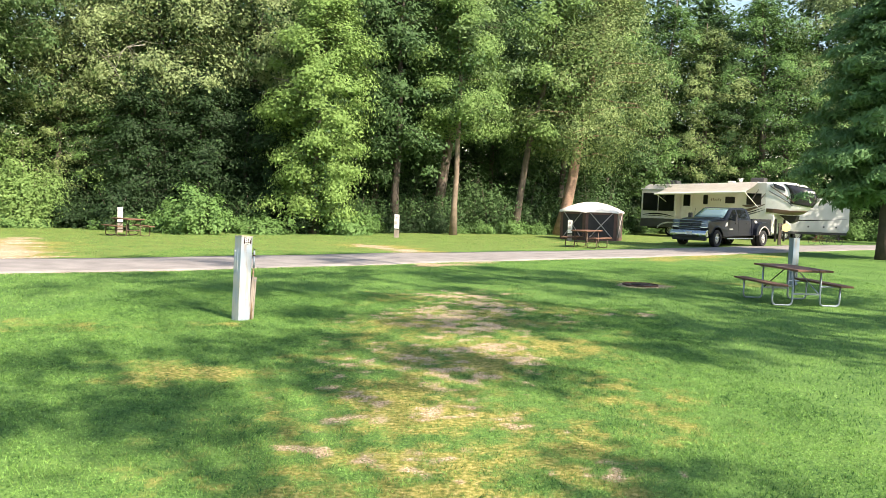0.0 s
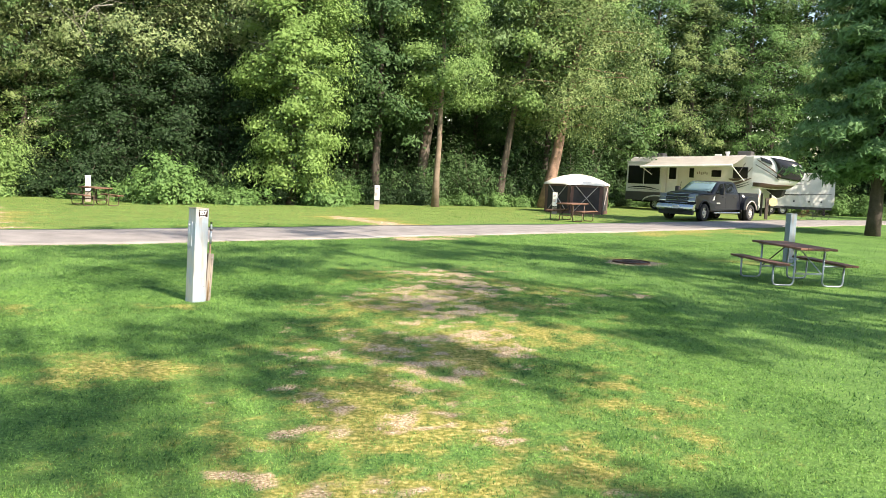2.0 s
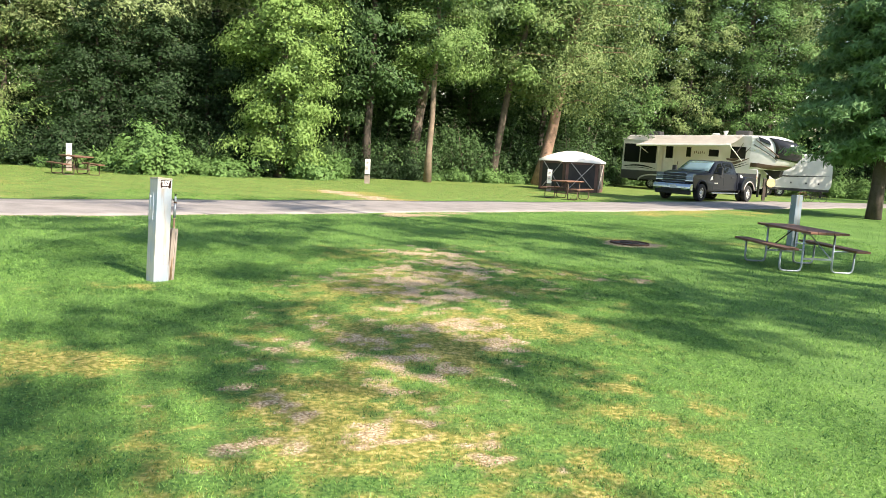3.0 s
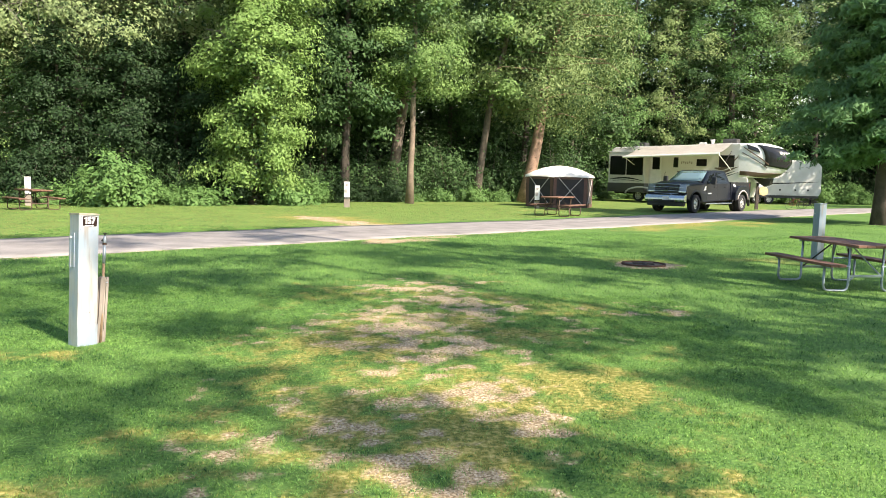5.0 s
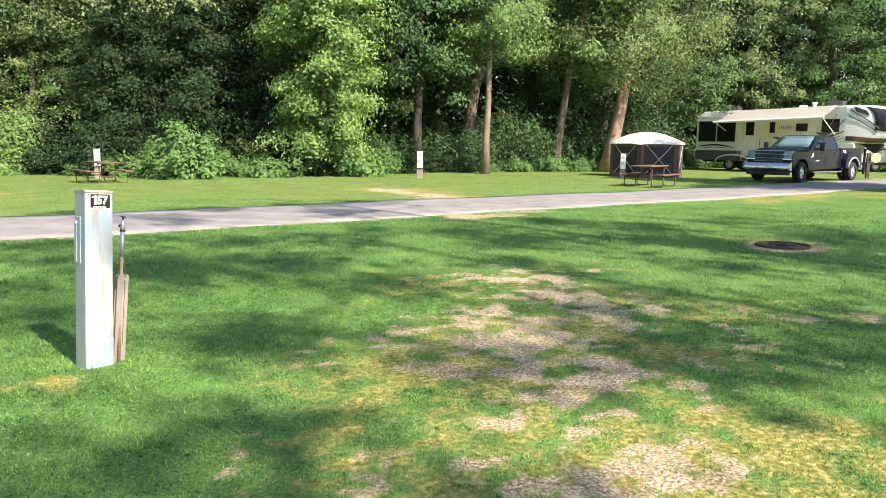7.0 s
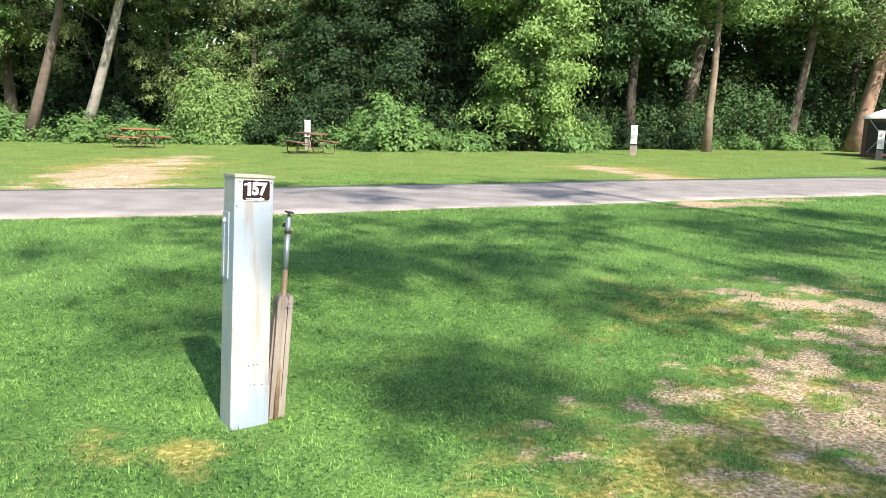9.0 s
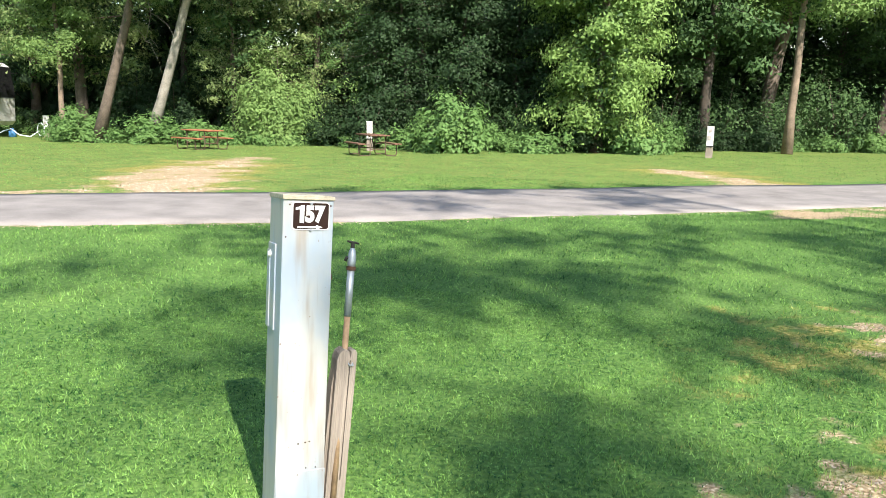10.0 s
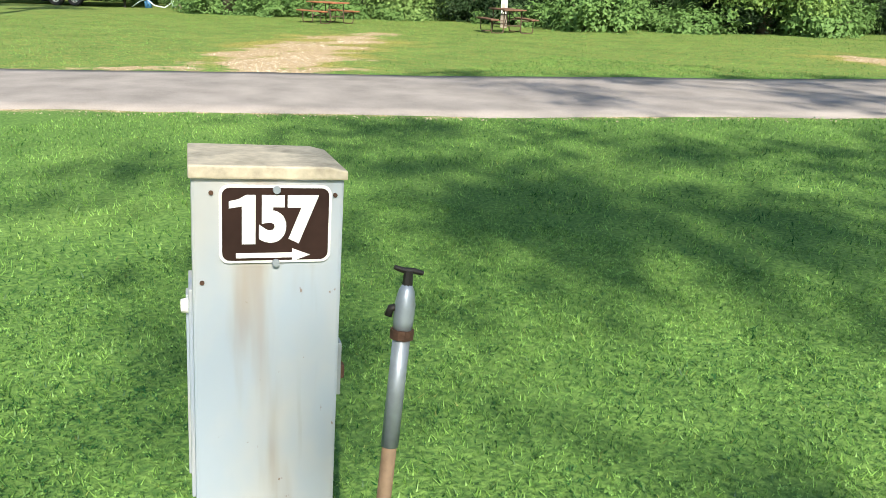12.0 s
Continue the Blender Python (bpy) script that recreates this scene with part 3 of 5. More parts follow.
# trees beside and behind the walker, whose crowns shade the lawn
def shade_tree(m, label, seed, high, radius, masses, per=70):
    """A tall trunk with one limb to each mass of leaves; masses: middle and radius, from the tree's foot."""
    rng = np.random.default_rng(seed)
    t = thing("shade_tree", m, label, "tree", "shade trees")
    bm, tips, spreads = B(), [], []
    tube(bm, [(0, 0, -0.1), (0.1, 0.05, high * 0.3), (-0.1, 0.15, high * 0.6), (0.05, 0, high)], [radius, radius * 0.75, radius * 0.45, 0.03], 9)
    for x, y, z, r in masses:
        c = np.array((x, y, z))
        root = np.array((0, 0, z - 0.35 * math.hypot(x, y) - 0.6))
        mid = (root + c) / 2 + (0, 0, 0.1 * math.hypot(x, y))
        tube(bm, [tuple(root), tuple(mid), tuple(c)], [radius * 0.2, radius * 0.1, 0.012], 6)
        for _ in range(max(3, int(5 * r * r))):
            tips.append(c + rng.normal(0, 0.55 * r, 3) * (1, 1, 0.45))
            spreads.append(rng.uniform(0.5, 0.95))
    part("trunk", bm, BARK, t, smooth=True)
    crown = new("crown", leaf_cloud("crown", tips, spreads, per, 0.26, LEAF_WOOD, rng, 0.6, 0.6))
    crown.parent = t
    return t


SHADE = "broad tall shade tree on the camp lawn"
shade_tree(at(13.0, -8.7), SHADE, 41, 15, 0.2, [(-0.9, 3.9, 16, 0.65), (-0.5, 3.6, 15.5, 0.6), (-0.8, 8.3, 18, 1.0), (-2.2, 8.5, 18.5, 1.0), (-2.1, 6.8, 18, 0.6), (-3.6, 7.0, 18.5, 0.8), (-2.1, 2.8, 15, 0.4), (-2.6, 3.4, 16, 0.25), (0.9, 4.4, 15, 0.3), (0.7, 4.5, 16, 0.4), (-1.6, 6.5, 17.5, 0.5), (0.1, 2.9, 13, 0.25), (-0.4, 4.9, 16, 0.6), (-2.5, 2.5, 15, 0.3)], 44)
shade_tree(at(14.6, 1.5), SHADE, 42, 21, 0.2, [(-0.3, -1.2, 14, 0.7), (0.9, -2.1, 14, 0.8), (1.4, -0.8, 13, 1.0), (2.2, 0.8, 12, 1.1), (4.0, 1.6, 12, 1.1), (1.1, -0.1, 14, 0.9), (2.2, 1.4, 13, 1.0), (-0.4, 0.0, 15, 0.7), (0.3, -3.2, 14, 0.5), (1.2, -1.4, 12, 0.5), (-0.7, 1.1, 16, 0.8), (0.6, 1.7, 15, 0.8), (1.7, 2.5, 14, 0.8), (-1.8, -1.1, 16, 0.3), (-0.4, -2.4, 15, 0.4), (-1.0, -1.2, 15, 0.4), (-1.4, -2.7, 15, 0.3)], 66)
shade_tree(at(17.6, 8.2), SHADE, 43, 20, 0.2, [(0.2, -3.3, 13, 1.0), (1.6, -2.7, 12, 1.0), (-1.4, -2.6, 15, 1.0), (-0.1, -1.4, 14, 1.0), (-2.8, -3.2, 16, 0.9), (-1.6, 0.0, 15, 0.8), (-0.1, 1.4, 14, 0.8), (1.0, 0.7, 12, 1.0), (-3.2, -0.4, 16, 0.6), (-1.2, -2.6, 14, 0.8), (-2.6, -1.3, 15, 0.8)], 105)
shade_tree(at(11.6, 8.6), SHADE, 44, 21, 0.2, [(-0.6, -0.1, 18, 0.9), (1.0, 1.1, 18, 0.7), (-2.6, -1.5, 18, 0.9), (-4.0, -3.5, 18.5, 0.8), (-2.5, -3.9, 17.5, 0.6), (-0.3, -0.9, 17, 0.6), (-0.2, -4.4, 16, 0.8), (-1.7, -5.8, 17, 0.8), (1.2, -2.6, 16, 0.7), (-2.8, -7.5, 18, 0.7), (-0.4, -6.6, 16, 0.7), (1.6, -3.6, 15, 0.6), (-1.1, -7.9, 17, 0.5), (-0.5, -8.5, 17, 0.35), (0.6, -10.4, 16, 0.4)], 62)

shade_tree(at(21.5, 25.5), "dark green maple beside the pine", 46, 14, 0.26, [(-4.6, 0.6, 10.2, 1.1), (-3.0, -0.4, 11.5, 1.4), (-1.5, 1.2, 12.5, 1.6), (1.0, 0.5, 12.8, 1.8), (-2.4, 2.0, 9.6, 1.2), (2.0, -1.0, 11.0, 1.6)], 90)
shade_tree(at(-27.5, 20.2), SHADE, 47, 17, 0.26, [(-1.0, 1.0, 12.5, 1.9), (1.5, -0.5, 11.5, 1.7), (0.5, 2.2, 14.0, 1.8), (-2.2, -1.2, 13.5, 1.6), (0.2, 0.0, 16.0, 1.6)])

# tree added out of view so that its crown shades the trailer
shade_tree(at(35.5, 46.5), "unseen broad tree added to shade the parked trailer", 48, 16, 0.26, [(-2.0, 1.0, 9.0, 1.9), (0.5, 2.2, 10.0, 2.0), (-0.5, -1.0, 11.0, 1.9), (2.4, 0.4, 9.5, 1.8), (-2.6, 2.6, 11.0, 1.7), (0.3, 0.3, 13.5, 1.8), (-3.2, -0.4, 7.5, 1.5)], 60)

# unseen ring of trees added behind the walker to darken reflections and sky light
round_back = [(-44, -24), (-33, -31), (-22, -35), (-11, -38), (0, -40), (11, -40), (22, -37), (32, -31), (40, -23), (46, -13), (50, -2), (52, 9), (54, 20), (56, 31), (58, 42), (-56, -14), (-62, -2)]
for i, (x, y) in enumerate(round_back):
    f = 0.75 + 0.2 * ((i * 37) % 10) / 10
    copy_thing(far_kinds[i % 2], at(x, y, i * 71)).scale = (f, f, f)


def pine(m, label, seed, high, reach):
    rng = np.random.default_rng(seed)
    t = thing("pine_tree", m, label, "pine tree")
    bm, tips = B(), []
    tube(bm, [(0, 0, -0.1), (0.04, 0, 1.2), (0, 0.05, high * 0.5), (0, 0, high)], [0.3, 0.25, 0.15, 0.03], 10)
    for k in range(64):
        f = k / 64
        z, ang = 2.4 + (high - 2.9) * f, k * 2.4
        ln = reach * min(1.0, 0.52 + 2.4 * f) * (1 - 0.72 * f) * rng.uniform(0.8, 1.12)
        d = np.array((math.cos(ang), math.sin(ang), 0))
        pts = [tuple(np.array((0, 0, z)) + d * ln * g + np.array((0, 0, ln * (0.1 * g - 0.22 * g * g)))) for g in (0, 0.35, 0.7, 1)]
        tube(bm, pts, [0.05, 0.035, 0.02, 0.008], 5)
        for g in np.linspace(0.3, 1.0, 7):
            q = np.array((0, 0, z)) + d * ln * g + np.array((0, 0, ln * (0.1 * g - 0.22 * g * g)))
            for _ in range(3):
                tips.append(q + rng.normal(0, 0.2 + 0.22 * g, 3) * (1, 1, 0.35))
    part("trunk", bm, BARK_DARK, t, smooth=True)
    c = new("needles", leaf_cloud("needles", tips, [0.42 * rng.uniform(0.8, 1.2) for _ in tips], 80, 0.28, NEEDLE, rng, 0.35, 0.2))
    c.parent = t
    return t


pine(at(17.2, 31.0), "white pine with soft blue-green layered boughs", 51, 13.5, 3.5)


def dead_limb(parent, pts, seed):
    """A pale bare limb with hanging twigs, broken but still on its tree."""
    rng = np.random.default_rng(seed)
    bm = B()
    tube(bm, pts, [0.03 - 0.023 * k / (len(pts) - 1) for k in range(len(pts))], 6)
    for p in pts[1:]:
        for _ in range(4):
            q, line = np.array(p), []
            d = rng.normal(0, 0.22, 3)
            for k in range(5):
                line.append(tuple(q))
                q = q + d + rng.normal(0, 0.07, 3) + (0, 0, -0.1 * k)
            tube(bm, line, [0.016, 0.013, 0.01, 0.007, 0.004], 4)
    part("dead_limb", bm, BARK_GREY, parent, "grey bare dead limb", True)


dead_limb(kinds[1], [(2.2, -4.2, 8.2), (3.0, -4.9, 8.0), (3.8, -5.3, 7.3), (4.1, -5.4, 6.4)], 81)
dead_limb(brown_leaner, [(1.7, 0.7, 8.2), (2.2, 0.9, 6.9), (2.5, 1.0, 5.6), (2.2, 0.9, 4.4)], 83)
dead_limb(kinds[0], [(1.0, -4.6, 9.2), (0.3, -5.0, 9.0), (-0.5, -5.2, 8.2)], 82)


# ---- materials of the things ----
STEEL = material("galvanised_steel", (0.34, 0.38, 0.43), 0.45, 0.5, spread=0.15, scale=9, bump=0.05)
WOOD_BROWN = material("stained_planks", (0.17, 0.085, 0.055), 0.75, spread=0.3, scale=4, bump=0.4, bump_scale=50, random_by="object", random_amount=0.2)
WOOD_RED = material("red_stained_planks", (0.32, 0.125, 0.06), 0.75, spread=0.25, scale=4, bump=0.3, random_by="object", random_amount=0.2)
WOOD_GREY = material("weathered_post", (0.26, 0.215, 0.18), 0.9, spread=0.3, scale=3, bump=0.7, bump_scale=40)


def grained_wood():
    """Old split timber: grey, with dark grain drawn out along its length."""
    m = material("weathered_post_grain", (0.27, 0.225, 0.19), 0.9, spread=0.3, scale=3, bump=0.7, bump_scale=40)
    n, l = m.node_tree.nodes, m.node_tree.links
    mp, co = n.new("ShaderNodeMapping"), n["Texture Coordinate"]
    mp.inputs["Scale"].default_value = (2.2, 2.2, 0.07)
    l.new(co.outputs["Object"], mp.inputs["Vector"])
    for t in n:
        if t.type == "TEX_NOISE":
            l.new(mp.outputs[0], t.inputs["Vector"])
            t.inputs["Scale"].default_value *= 3
    return m


WOOD_GRAIN = grained_wood()
WOOD_CUT = material("cut_wood", (0.62, 0.48, 0.24), 0.8, spread=0.2, scale=12)
IRON = material("black_iron", (0.025, 0.022, 0.02), 0.6, 0.3, spread=0.2)
IRON_BROWN = material("brown_frame", (0.09, 0.055, 0.035), 0.6, 0.2, spread=0.2)
RUST_TAN = material("rust_stained_pipe", (0.3, 0.2, 0.12), 0.7, 0.2, spread=0.3, scale=14)
RUST = material("rusty_steel", (0.08, 0.042, 0.026), 0.85, 0.3, spread=0.4, scale=10, bump=0.5)
ASH = material("ash", (0.07, 0.055, 0.045), 0.95, spread=0.5, scale=14, bump=0.8, bump_scale=40)
WHITE_PAINT = material("white_paint", (0.71, 0.695, 0.68), 0.5, spread=0.06, scale=4)
CREAM = material("cream_fibreglass", (0.64, 0.61, 0.58), 0.35, spread=0.05, scale=1.2)
TAUPE = material("taupe_fibreglass", (0.075, 0.07, 0.07), 0.35, spread=0.08, scale=2)
BLACK_GLOSS = material("black_gloss", (0.02, 0.02, 0.022), 0.12, spread=0.1, scale=2)
MAROON = material("maroon_decal", (0.16, 0.03, 0.025), 0.3)
BROWN_DECAL = material("brown_decal", (0.12, 0.075, 0.055), 0.35)
RUBBER = material("rubber", (0.022, 0.022, 0.023), 0.85, spread=0.2)
CHROME = material("chrome", (0.6, 0.63, 0.68), 0.22, 1.0, spread=0.05)
ALLOY = material("alloy", (0.7, 0.7, 0.7), 0.35, 0.6, spread=0.1)
PLASTIC = material("dark_plastic", (0.03, 0.03, 0.032), 0.6)
LAMP_GLASS = material("headlight_glass", (0.22, 0.25, 0.29), 0.06, 0.3)
RED_LAMP = material("red_lens", (0.35, 0.02, 0.015), 0.2)
MESH_CLOTH = material("dark_screen_mesh", (0.035, 0.03, 0.03), 0.8, spread=0.2, scale=3)
BROWN_CLOTH = material("brown_tent_cloth", (0.13, 0.07, 0.055), 0.85, spread=0.15, scale=3)
TRAILER_WHITE = material("dulled_white_panel", (0.58, 0.56, 0.53), 0.45, spread=0.06, scale=2)
AWNING = material("awning_cloth", (0.6, 0.55, 0.5), 0.8, spread=0.08, scale=2)
BEIGE_CLOTH = material("beige_roof_cloth", (0.84, 0.77, 0.68), 0.85, spread=0.06, scale=3)
GREY_CLOTH = material("grey_strip_cloth", (0.42, 0.37, 0.35), 0.85, spread=0.1)
BLUE_CLOTH = material("blue_cloth", (0.05, 0.2, 0.5), 0.8, spread=0.1)
HOSE_WHITE = material("white_hose", (0.6, 0.66, 0.72), 0.5)
HOSE_BLUE = material("blue_hose", (0.06, 0.2, 0.42), 0.5)
SIGN_BROWN = material("sign_brown", (0.026, 0.013, 0.01), 0.7, spread=0.15, scale=20, spec=0.15)
RED_BIKE = material("red_bike_paint", (0.09, 0.02, 0.015), 0.3)


def car_paint():
    m = material("metallic_grey_paint", (0.012, 0.014, 0.021), 0.32, 0.0, spread=0.05, scale=1)
    b = m.node_tree.nodes["Principled BSDF"]
    b.inputs["Specular IOR Level"].default_value = 0.2
    b.inputs["Coat Weight"].default_value, b.inputs["Coat Roughness"].default_value = 0.12, 0.05
    return m


PAINT = car_paint()


def glass(name, tint, rough=0.03):
    m = bpy.data.materials.new(name)
    m.use_nodes = True
    b = m.node_tree.nodes["Principled BSDF"]
    b.inputs["Base Color"].default_value = (*tint, 1)
    b.inputs["Roughness"].default_value, b.inputs["Specular IOR Level"].default_value = rough, 0.25
    return m


TINTED = glass("tinted_glass", (0.008, 0.009, 0.01))
WINDSHIELD = glass("windshield_glass", (0.13, 0.2, 0.215), 0.04)
WINDSHIELD.node_tree.nodes["Principled BSDF"].inputs["Coat Weight"].default_value = 1.0


def pedestal_paint(name, pale, blue):
    """Old galvanised sheet: pale, with cloudy blue areas, rust runs drawn out downwards, and dirt."""
    m = bpy.data.materials.new(name)
    m.use_nodes = True
    n, l = m.node_tree.nodes, m.node_tree.links
    b = n["Principled BSDF"]
    b.inputs["Roughness"].default_value, b.inputs["Metallic"].default_value = 0.5, 0.25
    co = n.new("ShaderNodeTexCoord")

    def streak(scale, stretch, low, high, detail=4):
        mp, t, r = n.new("ShaderNodeMapping"), n.new("ShaderNodeTexNoise"), n.new("ShaderNodeMapRange")
        mp.inputs["Scale"].default_value = (1, 1, stretch)
        t.inputs["Scale"].default_value, t.inputs["Detail"].default_value = scale, detail
        r.interpolation_type = "SMOOTHSTEP"
        r.inputs["From Min"].default_value, r.inputs["From Max"].default_value = low, high
        l.new(co.outputs["Object"], mp.inputs["Vector"]), l.new(mp.outputs[0], t.inputs["Vector"]), l.new(t.outputs["Fac"], r.inputs["Value"])
        return r.outputs[0]

    def over(fac, amount, base, colour):
        x, k = n.new("ShaderNodeMix"), n.new("ShaderNodeMath")
        k.operation, x.data_type = "MULTIPLY", "RGBA"
        k.inputs[1].default_value = amount
        l.new(fac, k.inputs[0]), l.new(k.outputs[0], x.inputs[0])
        l.new(base, x.inputs[6])
        x.inputs[7].default_value = (*colour, 1)
        return x.outputs[2]

    rgb = n.new("ShaderNodeRGB")
    rgb.outputs[0].default_value = (*pale, 1)
    c = over(streak(5, 0.5, 0.42, 0.6), 0.7, rgb.outputs[0], blue)
    c = over(streak(16, 0.12, 0.52, 0.72), 0.5, c, (0.28, 0.2, 0.12))
    c = over(streak(28, 0.08, 0.6, 0.75), 0.45, c, (0.26, 0.24, 0.21))
    c = over(streak(70, 0.8, 0.7, 0.76), 0.8, c, (0.2, 0.12, 0.07))
    l.new(c, b.inputs["Base Color"])
    return m


SHEET = pedestal_paint("weathered_sheet_metal", (0.45, 0.45, 0.455), (0.31, 0.39, 0.51))
# darker, bluer copy of the sheet: the second pedestal's shade is in the colour
SHEET_SHADED = pedestal_paint("shaded_blue_grey_sheet_metal", (0.26, 0.3, 0.34), (0.2, 0.26, 0.34))
LID = material("stained_cream_lid", (0.44, 0.38, 0.29), 0.6, spread=0.3, scale=22, bump=0.15, bump_scale=90)


# ---- camp site things ----
def lettering(body, wide, high, mat, parent, c, fat, name):
    """Raised letters in the built-in font, fitted to a width and height, upright on a plate that faces -y."""
    cu = bpy.data.curves.new("letters", "FONT")
    cu.body, cu.size, cu.offset, cu.space_character = body, 1.0, fat, 1.06
    tmp = bpy.data.objects.new("letters", cu)
    me = bpy.data.meshes.new_from_object(tmp)
    bpy.data.objects.remove(tmp)
    me.name = name
    xs, ys = [v.co.x for v in me.vertices], [v.co.y for v in me.vertices]
    me.transform(Matrix.Translation((-(min(xs) + max(xs)) / 2, -(min(ys) + max(ys)) / 2, 0)))
    me.transform(Matrix.Diagonal((wide / (max(xs) - min(xs)), high / (max(ys) - min(ys)), 1, 1)))
    me.transform(pose(*c, 90))
    bm = bmesh.new()
    bm.from_mesh(me)
    for f in bm.faces:
        f.smooth = False
    bmesh.ops.solidify(bm, geom=bm.faces[:], thickness=0.0008)
    bpy.data.meshes.remove(me)
    return part(name, bm, mat, parent)


def rounded_plate(bm, cx, cz, w, h, r, y0, y1):
    pts = []
    for sx, sz, a0 in ((1, 1, 0), (-1, 1, 90), (-1, -1, 180), (1, -1, 270)):
        for k in range(5):
            a = radians(a0 + k * 22.5)
            pts.append((cx + sx * (w / 2 - r) + r * math.cos(a), cz + sz * (h / 2 - r) + r * math.sin(a)))
    return slab(bm, pts, y0, y1)


def power_pedestal(m, label, sign, sheet, lid_mat):
    """A square sheet-metal post with a lid, an outlet cover on one flank and a hasp on the other. Its front faces -y."""
    p = thing("power_pedestal", m, label, "power pedestal")
    w, d, h = 0.176, 0.154, 1.128
    part("body", box(B(), (0, 0, h / 2 - 0.03), (w, d, h + 0.056), 0.004), sheet, p)
    part("base_panel", box(B(), (0.002, -d / 2 - 0.002, 0.085), (w - 0.002, 0.005, 0.19), 0.0015), sheet, p)
    lid = slab(B(), [(-w / 2 - 0.003, h - 0.003), (w / 2 + 0.003, h - 0.003), (w / 2 + 0.003, h + 0.008), (w / 2 - 0.02, h + 0.013), (-w / 2 - 0.003, h + 0.013)], -d / 2 - 0.007, d / 2 + 0.009, 0.0025)
    part("lid", lid, lid_mat, p, "cream lid with rust stains")
    door = part("outlet_cover", box(B(), (-w / 2 - 0.002, 0.03, 0.82), (0.006, d - 0.07, 0.3), 0.003), sheet, p)
    part("flap_edge", box(B(), (-w / 2 - 0.006, 0.055, 0.81), (0.005, 0.03, 0.27), 0.002), sheet, door)
    part("latch_knob", rod(B(), (-w / 2 - 0.015, 0.04, 0.93), (-w / 2 - 0.004, 0.04, 0.93), 0.009, 0.011, 12), WHITE_PAINT, door, "white latch knob")
    hasp = part("hasp", box(B(), (w / 2 + 0.006, -0.03, 0.86), (0.011, 0.022, 0.075), 0.001), STEEL, p)
    part("rusty_loop", box(B(), (w / 2 + 0.013, -0.032, 0.855), (0.008, 0.014, 0.02), 0.003), RUST, hasp)
    for x, z in ((-0.066, 1.108), (0.077, 1.106), (-0.077, 1.0), (-0.01, 0.28), (0.015, 0.282), (0.03, 0.284), (0.02, 0.19), (0.055, 0.188)):
        part("rivet", rod(B(), (x, -d / 2 - 0.002, z), (x, -d / 2 + 0.002, z), 0.0028, 0.0028, 8), RUST, p)
    if sign:
        y, SX = -d / 2, 0.0075
        s = part("number_sign", rounded_plate(B(), SX, 1.071, 0.13, 0.094, 0.011, y - 0.0035, y - 0.0005), WHITE_PAINT, p, "brown number plate with white border")
        part("sign_face", rounded_plate(B(), SX, 1.071, 0.1235, 0.0875, 0.009, y - 0.0042, y - 0.003), SIGN_BROWN, s)
        lettering("57", 0.0695, 0.059, WHITE_PAINT, s, (SX + 0.0148, y - 0.0044, 1.077), 0.06, "number")
        one = [(-0.024, 1.0475), (-0.024, 1.1065), (-0.035, 1.1065), (-0.043, 1.1015), (-0.054, 1.099), (-0.054, 1.0905), (-0.0395, 1.093), (-0.0395, 1.0475)]
        part("number", slab(B(), [(SX + x, z) for x, z in one], y - 0.0052, y - 0.004), WHITE_PAINT, s)
        arrow = slab(B(), [(SX + x, z) for x, z in ((-0.046, 1.0305), (0.019, 1.0305), (0.019, 1.0255), (0.04, 1.0335), (0.019, 1.0415), (0.019, 1.0365), (-0.046, 1.0365))], y - 0.0052, y - 0.004)
        part("arrow", arrow, WHITE_PAINT, s)
        for z in (1.1125, 1.024):
            part("screw", rod(B(), (SX, y - 0.008, z), (SX, y - 0.003, z), 0.0042, 0.005, 10), STEEL, s)
    return p


power_pedestal(pose(-2.5456, 9.6597, 0, -3.1, 3.8, 51.9), "weathered pale metal power pedestal with brown 157 sign", True, SHEET, LID)
power_pedestal(at(8.35, 18.3, 20) @ Matrix.Diagonal((1.0, 1.0, 1.0, 1)), "metal power pedestal behind the picnic table, blue-grey with shade in its colour", False, SHEET_SHADED, SHEET_SHADED)

stub = thing("wooden_post", pose(-2.45, 9.772, 0, -4.9, 7.0, 48.5), "split grey weathered wooden post carrying a water pipe", "post")
bm = slab(B(), [(-0.038, -0.04), (0.036, -0.04), (0.0375, 0.566), (0.03, 0.578), (0.016, 0.572), (0.012, 0.55), (0.006, 0.574), (-0.012, 0.58), (-0.03, 0.566), (-0.0365, 0.54)], -0.035, 0.035, 0.003)
part("timber", bm, WOOD_GRAIN, stub, "grey split timber with a ragged top")
part("splinter", slab(B(), [(-0.052, -0.03), (-0.038, -0.03), (-0.0385, 0.5), (-0.046, 0.44)], -0.02, 0.03, 0.002), WOOD_GRAIN, stub)
part("crack", box(B(), (0.012, -0.0352, 0.32), (0.004, 0.0016, 0.44)), BARK_DARK, stub)
part("staple", tube(B(), [(0.006, -0.036, 0.53), (0.006, -0.048, 0.525), (0.02, -0.048, 0.525), (0.02, -0.036, 0.53)], 0.003, 6), STEEL, stub)
tap = thing("water_hydrant", pose(-2.424, 9.737, 0, -9.0, 7.8, 48.5), "galvanised water standpipe with black valve handle", "hydrant")
part("riser", tube(B(), [(0, 0, -0.05), (0, 0, 0.4), (0, 0, 0.73)], 0.0115, 10), RUST_TAN, tap, "rust-tan lower pipe", True)
part("upper_pipe", tube(B(), [(0, 0, 0.7), (0, 0, 0.88)], 0.0135, 10), STEEL, tap, smooth=True)
part("clamp", rod(B(), (0, 0, 0.868), (0, 0, 0.882), 0.018, 0.018, 12), RUST, tap)
